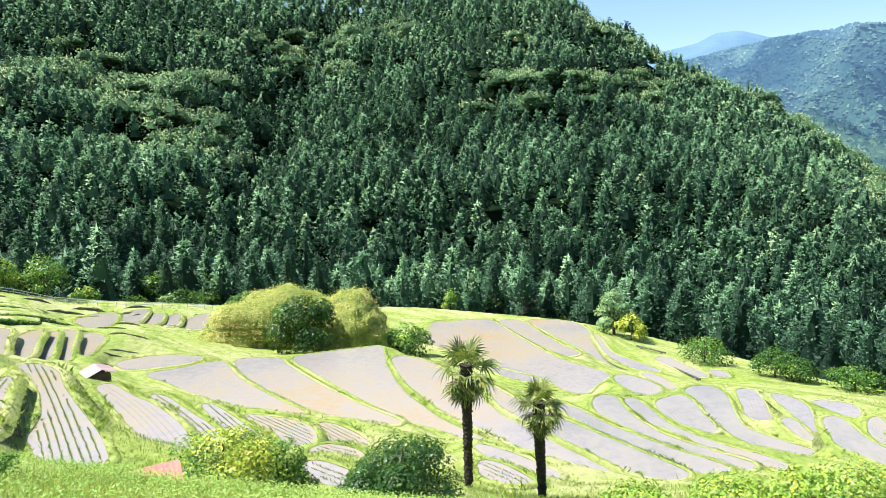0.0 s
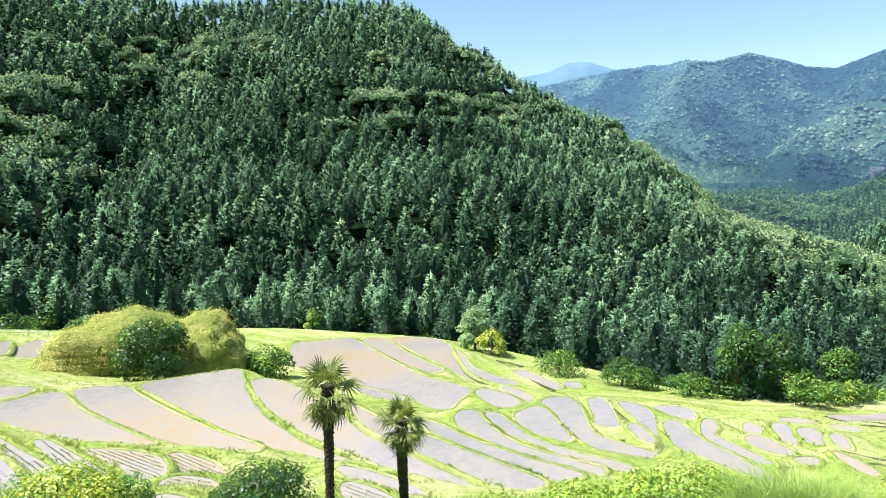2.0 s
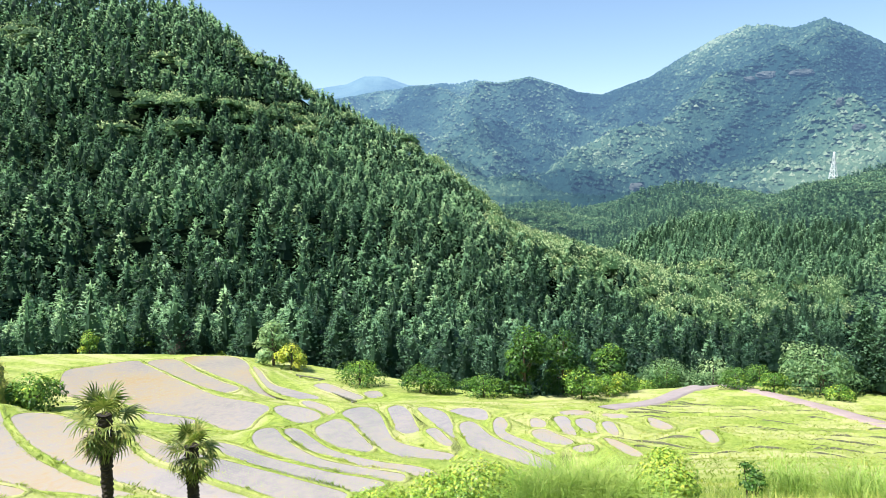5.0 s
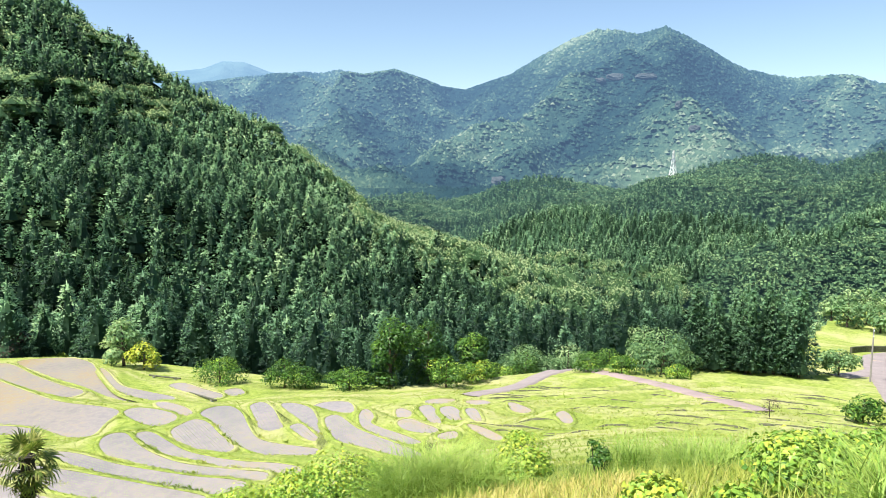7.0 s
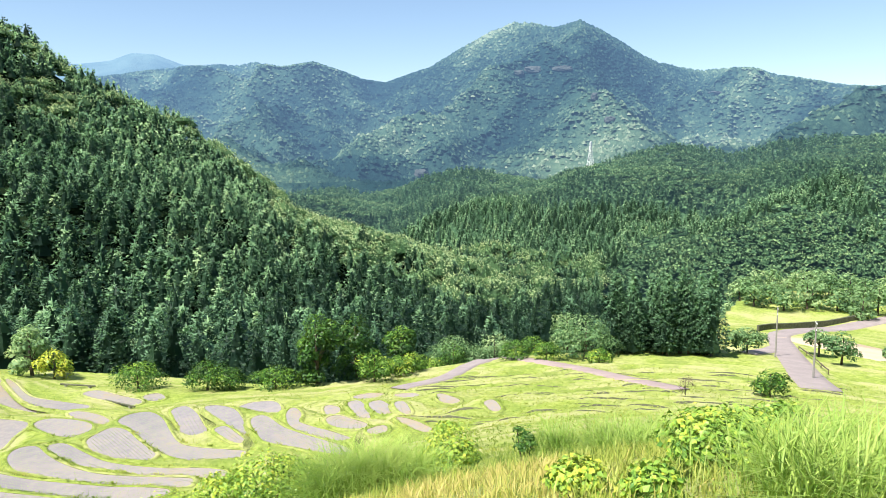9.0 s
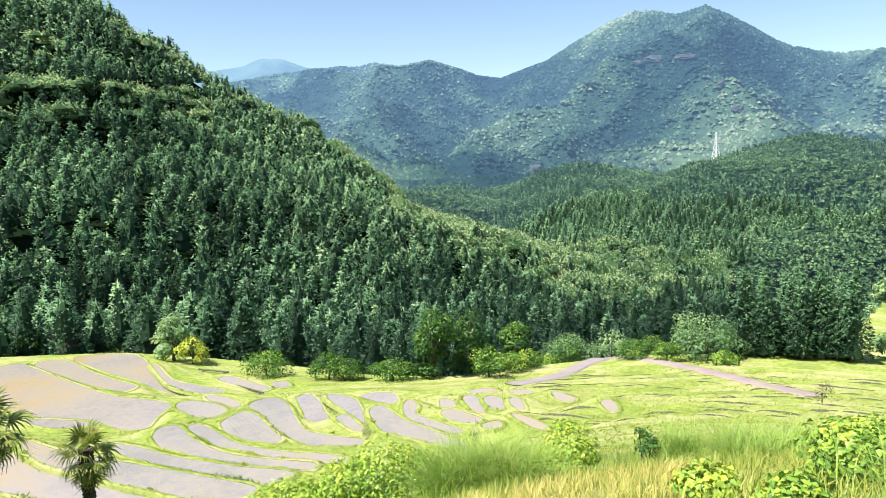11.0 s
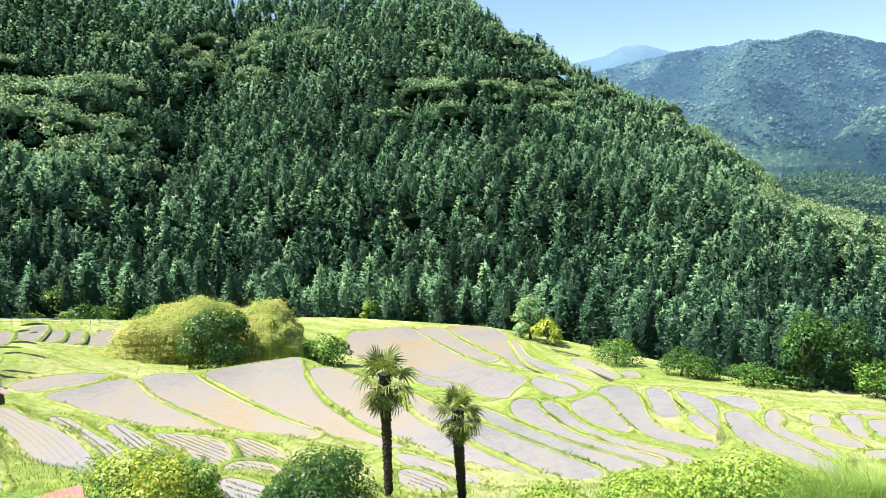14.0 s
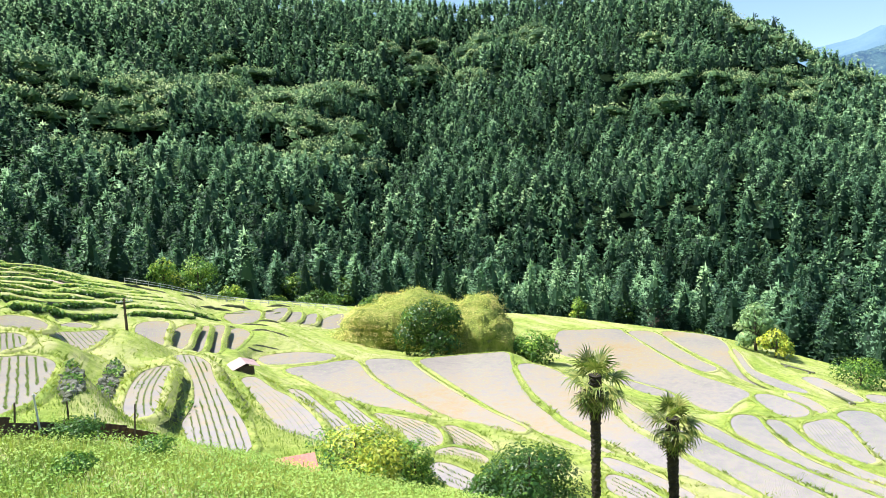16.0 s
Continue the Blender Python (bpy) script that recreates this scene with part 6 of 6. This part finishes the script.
def blades_mesh(name, places, tall, width, tint, seed, mat, per=5, lean=0.55):
    """Long grass: arching blades of two quads each."""
    g = np.random.default_rng(seed)
    n = len(places) * per
    p = np.repeat(places, per, 0) + np.c_[g.normal(0, 0.05, (n, 2)), np.zeros(n)]
    s = np.repeat(np.broadcast_to(tall, len(places)), per) * g.uniform(0.55, 1.2, n)
    a = g.uniform(0, math.tau, n)
    out = np.stack([np.cos(a), np.sin(a), 0 * a], -1)
    side = np.stack([-np.sin(a), np.cos(a), 0 * a], -1) * (width * g.uniform(0.7, 1.3, n))[:, None]
    k = (lean * g.uniform(0.3, 1.4, n))[:, None]
    up = np.array([0, 0, 1.0])
    s1 = s[:, None]
    m1, tip = p + out * k * s1 * 0.35 + up * s1 * 0.62, p + out * k * s1 + up * s1 * (1.0 - 0.28 * k)
    v = np.stack([p - side * 0.4, m1 + side, tip, m1 - side * 0.6], 1)
    f = np.arange(n * 4).reshape(-1, 4)
    tn = np.clip(np.repeat(np.broadcast_to(tint, len(places)), per) + g.normal(0, 0.1, n), 0, 1)
    return mesh_of(name, v.reshape(-1, 3), f, [mat], tint=tn)


def sown(n, h0, h1, r0, r1, seed, power=0.6):
    g = np.random.default_rng(seed)
    h, r = np.radians(g.uniform(h0, h1, n)), r0 + (r1 - r0) * g.random(n) ** power
    x, y = r * np.sin(h), r * np.cos(h)
    z, _, near = land(x, y)
    return x, y, z, near


# grass clumps that stand out
for x, y, tall, n, seed in [(6.3, 8.3, 1.0, 130, 401), (6.8, 8.1, 1.05, 130, 402), (7.2, 7.7, 0.9, 90, 403), (10.0, 6.7, 0.8, 60, 404), (10.4, 6.0, 0.75, 60, 411), (9.7, 5.1, 0.6, 60, 412), (5.4, 1.2, 0.6, 90, 405), (4.9, 1.2, 0.75, 110, 406), (6.9, 1.6, 0.7, 70, 407), (11.5, 5.6, 0.7, 50, 408), (12.0, 4.2, 0.7, 50, 409), (6.2, 0.7, 0.6, 70, 410)]:
    g = np.random.default_rng(seed)
    ob = thing("grass_clump", (x, y, height_at(x, y)), "tall arching clump of green grass on the bank", "grass clump", "grass clumps")
    pl = np.c_[g.normal(0, 0.22, (n, 2)), np.full(n, -0.1)]
    laid("foliage", blades_mesh("foliage", pl, tall, 0.006, 0.66, seed, CLOVER, 11, 0.8), ob)

# the bank's own grass and weeds
x, y, z, near = sown(19000, -52, 86, 2.6, 15, 71)
dry = rough(x / 3.5, y / 3.5, 3, 61)
right = heading(x, y) > 38
straw = step(41, 46, heading(x, y)) * step(60, 55, heading(x, y)) * step(3.6, 4.4, np.hypot(x, y)) * step(10.5, 9, np.hypot(x, y)) * (dry > 0.36)
tint = np.clip(0.42 + 1.1 * (dry - 0.45) + np.where(right & (np.hypot(x, y) < 9), 0.2, 0) + 0.6 * straw, 0, 1)
me = blades_mesh("bank_grass", np.c_[x, y, z - 0.05], np.where(right, 0.27, 0.24), 0.007, tint, 5, BLADES, 5)
tagged(laid("bank_grass", me), "rough yellow-green grass covering the bank", "grass", kind="stuff")
x, y, z, near = sown(22000, -56, 60, 12, 34, 72, 0.8)
m = near > 0.25
x, y, z = x[m], y[m], z[m]
tint = np.clip(0.42 + 0.9 * (rough(x / 4, y / 4, 3, 62) - 0.45), 0, 1)
me = blades_mesh("slope_grass", np.c_[x, y, z - 0.05], 0.24, 0.014, tint, 6, BLADES, 3)
tagged(laid("slope_grass", me), "long bright grass on the slope above the paddies", "grass", kind="stuff")
x, y, z, near = sown(60000, -52, 82, 30, 128, 73, 0.75)
m = (near > 0.3) & (near < 9) & ~((heading(x, y) < -24) & (np.hypot(x, y) > 62))
x, y, z = x[m], y[m], z[m]
tint = np.clip(0.4 + 0.9 * (rough(x / 6, y / 6, 3, 63) - 0.45), 0, 1)
me = tuft_mesh("bank_tufts", np.c_[x, y, z - 0.05], 0.17, 0.16, 0.8, 7, BLADES, np.clip(tint + 0.12, 0, 1), 3)
tagged(laid("bank_tufts", me), "tufts of grass along the paddy banks", "grass", kind="stuff")
x, y, z, near = sown(17000, 40, 84, 28, 105, 76, 0.7)
m = near > 2
x, y, z = x[m], y[m], z[m]
tint = np.clip(0.55 + 0.9 * (rough(x / 5, y / 5, 3, 69) - 0.45), 0, 1)
me = tuft_mesh("meadow_tufts", np.c_[x, y, z - 0.03], 0.2, 0.2, 0.8, 17, BLADES, tint, 2)
tagged(laid("meadow_tufts", me), "tufts of yellowing grass on the old terraces", "grass", kind="stuff")
# the grass of the paddy banks themselves
g = np.random.default_rng(81)
spots = []
for kind, level, poly in PLOTS:
    d = np.linalg.norm(np.roll(poly, -1, 0) - poly, axis=1)
    n = int(d.sum() * (16 if np.hypot(*poly.mean(0)) < 60 else 9))
    k = g.choice(len(poly), n, p=d / d.sum())
    p0 = poly[k] + (np.roll(poly, -1, 0)[k] - poly[k]) * g.random((n, 1))
    off = g.uniform(0.05, 0.85, n)
    nrm = (ring(poly, 1.0) - poly)[k]
    spots.append(np.c_[p0 + nrm * off[:, None], level + 0.06 - np.maximum(off - 0.4, 0) * 0.8])
spots = np.concatenate(spots)
tint = np.clip(0.42 + 1.0 * (rough(spots[:, 0] / 3, spots[:, 1] / 3, 3, 66) - 0.45) + g.normal(0, 0.08, len(spots)), 0, 1)
me = tuft_mesh("bund_grass", spots, 0.13 + 0.12 * (rough(spots[:, 0] / 2, spots[:, 1] / 2, 2, 67) > 0.5), 0.16, 0.9, 8, BLADES, np.clip(tint + 0.08, 0, 1), 3)
tagged(laid("bund_grass", me), "short grass growing on the paddy banks", "grass", kind="stuff")
# low leafy weeds on the left of the bank
x, y, z, near = sown(38000, -54, 8, 5.0, 21, 74, 0.75)
g = np.random.default_rng(75)
q = heart_leaves(np.c_[x, y, z + g.uniform(0.05, 0.3, len(x))], np.tile([0, 0, 1.0], (len(x), 1)), 0.036, 9)
ti = np.clip(np.tile(0.6 + 0.8 * (rough(x / 1.8, y / 1.8, 3, 64) - 0.45), 2), 0, 1)
tagged(laid("bank_weeds", mesh_of("bank_weeds", q.reshape(-1, 3), np.arange(len(q) * 4).reshape(-1, 4), [CLOVER], tint=ti)), "low light green leafy weeds covering the bank", "weeds", kind="stuff")


# low crumbling edges of old terraces, seen as short dark lines in the grass
def terrace_edge(x, y, turn, long, tall, seed, group):
    z = height_at(x, y)
    ob = thing("terrace_edge", (x, y, z), "low dark earth and stone edge of a grassy terrace", "terrace edge", group, turn=turn)
    g = np.random.default_rng(seed)
    n = max(6, int(long / 0.5))
    u = np.linspace(-1, 1, n)
    px, py = u * long / 2, 0.12 * long * (1 - u * u) * g.uniform(-0.6, 1.0) + g.normal(0, 0.05, n)
    a = radians(turn)
    wx, wy = x + px * math.cos(a) - py * math.sin(a), y + px * math.sin(a) + py * math.cos(a)
    base = land(wx, wy)[0] - z
    h = tall * np.clip(1 - np.abs(u) ** 3, 0.05, 1) * g.uniform(0.7, 1.15, n)
    rows = [np.c_[px, py - 0.08, base - 0.3], np.c_[px, py + 0.05, base + h * 0.8], np.c_[px, py + 0.14, base + h], np.c_[px, py + 0.6, base - 0.15]]
    k = np.arange(n - 1)
    v = np.concatenate(rows)
    f = np.concatenate([np.stack([i * n + k, i * n + k + 1, (i + 1) * n + k + 1, (i + 1) * n + k], -1) for i in range(3)])
    idx = np.repeat([0, 1, 1], n - 1)
    laid("edge", mesh_of("edge", v, f, [BANK_STONE, GRASS], index=idx), ob)


def terrace_wall(h0, h1, start, tall, seed):
    """A long dry wall under a terrace on the far hillside, from heading h0 to h1; start is its distance at heading -41."""
    g = np.random.default_rng(seed)
    n = max(8, int((h1 - h0) * 3))
    h = np.linspace(h0, h1, n)
    r = start + 1.9 * (h + 41) + 0.9 * np.sin(h * 0.9 + seed) + g.normal(0, 0.05, n)
    wx, wy = r * np.sin(np.radians(h)), r * np.cos(np.radians(h))
    x, y = float(wx[0]), float(wy[0])
    z = height_at(x, y)
    ob = thing("terrace_wall", (x, y, z), "long dark dry stone wall holding a grassy terrace", "terrace wall", "walls of the far terraces")
    base = np.convolve(np.pad(land(wx, wy)[0] - z, 2, "edge"), np.ones(5) / 5, "valid")
    u = np.linspace(-1, 1, n)
    t = tall * np.clip(1.05 - np.abs(u) ** 5, 0.1, 1) * g.uniform(0.94, 1.06, n)
    ux, uy = np.sin(np.radians(h)), np.cos(np.radians(h))
    rows = [np.c_[wx - x + ux * o, wy - y + uy * o, base + q] for o, q in ((-0.1, -0.4 + 0 * t), (0.0, t * 0.45), (0.08, t * 0.92), (0.25, t), (3.6, t - 0.2), (5.0, -0.3 + 0 * t))]
    k = np.arange(n - 1)
    f = np.concatenate([np.stack([i * n + k, i * n + k + 1, (i + 1) * n + k + 1, (i + 1) * n + k], -1) for i in range(5)])
    laid("wall_face", mesh_of("wall_face", np.concatenate(rows), f, [BANK_STONE, GRASS], index=np.repeat([0, 0, 1, 1, 1], n - 1)), ob)
    # weeds that hang over the stones
    k = g.uniform(0, n - 1.01, int((h1 - h0) * 75))
    i, f = k.astype(int), k - k.astype(int)
    mix = lambda v: v[i] * (1 - f) + v[i + 1] * f
    patchy = rough(mix(wx) / 2.2, mix(wy) / 2.2, 2, 19)
    lift = g.random(len(k))
    p = np.c_[mix(wx - x) - mix(ux) * g.uniform(0, 0.4, len(k)), mix(wy - y) - mix(uy) * g.uniform(0, 0.4, len(k)), mix(base) + mix(t) * lift * (0.5 + 1.3 * patchy)]
    q = leaves(p, np.c_[-mix(ux), -mix(uy), 0.6 + 0 * k], 0.2, seed)
    tagged(laid("hanging_weeds", mesh_of("hanging_weeds", q.reshape(-1, 3), np.arange(len(q) * 4).reshape(-1, 4), [SHRUB], tint=np.clip(0.12 + 0.6 * lift * lift + g.normal(0, 0.1, len(k)), 0, 1)), ob), kind="stuff")


g = random.Random(55)
for k in range(11):
    start = 76.0 + 3.9 * k + g.uniform(-0.5, 0.5)
    first = -48 + max(0, 3 - k) * 1.2 + g.uniform(0, 1)
    last_h = min(-41 + (along(-38.0, EDGE) - 9 - start) / 1.9, -29.5) + g.uniform(-1.5, 0.5)
    middle = first + (last_h - first) * g.uniform(0.35, 0.65)
    for a, b in ((first, middle), (middle + g.uniform(0.1, 0.5), last_h)):
        if b - a > 1.0:
            terrace_wall(a, b, start, g.uniform(0.52, 0.72), 900 + k)
for k in range(26):
    h = g.uniform(-43, -24)
    terrace_edge(*(lambda r: (r * math.sin(radians(h)), r * math.cos(radians(h))))(along(h, EDGE) - g.uniform(5, 22)), -h + g.uniform(-25, 10), g.uniform(2, 5), g.uniform(0.35, 0.6), 950 + k, "low terrace edges")
g = random.Random(77)
for k in range(90):
    h, r = g.uniform(44, 76), g.uniform(57, 100)
    a = radians(h)
    x, y = r * math.sin(a), r * math.cos(a)
    if r > along(h, EDGE) - 8:
        continue
    terrace_edge(x, y, -h + g.uniform(-6, 14), g.uniform(2.0, 8.0), g.uniform(0.1, 0.24), 500 + k, "old terrace edges")
for k in range(16):
    h, r = g.uniform(-33, -24), g.uniform(70, 112)
    a = radians(h)
    x, y = r * math.sin(a), r * math.cos(a)
    terrace_edge(x, y, -h + (16 if h < -33 else 4) + g.uniform(-6, 6), g.uniform(2, 4), g.uniform(0.2, 0.4), 600 + k, "walled hillside terraces")


# pale rock faces on the far mountains
def on_slope(h, rise, r0, r1):
    r = np.linspace(r0, r1, 500)
    a = radians(h)
    z = open_land(r * math.sin(a), r * math.cos(a))[0]
    k = int(np.argmax(z / r > rise))
    return r[k] * math.sin(a), r[k] * math.cos(a), z[k]


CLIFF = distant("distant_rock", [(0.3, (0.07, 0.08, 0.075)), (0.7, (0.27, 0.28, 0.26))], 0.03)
for k, (h, rise, wide, tall) in enumerate(((52.4, 0.124, 50, 20), (54.6, 0.125, 58, 15), (51.2, 0.119, 30, 14), (43.3, -0.02, 30, 18), (57.2, 0.085, 16, 20), (58.4, 0.052, 24, 16), (66.0, 0.085, 46, 8))):
    x, y, z = on_slope(h, rise, 1100, 2800)
    ob = thing("rock_face", (x, y, z), "pale bare rock face on a far mountain", "cliff", "far rock faces", turn=-h)
    bm = bmesh.new()
    stone_lump(bm, pose(0, 4, 0), wide / 2, 16, tall / 2, k * 2.7, 12, 22, 0.7)
    part("cliff", bm, CLIFF, ob)
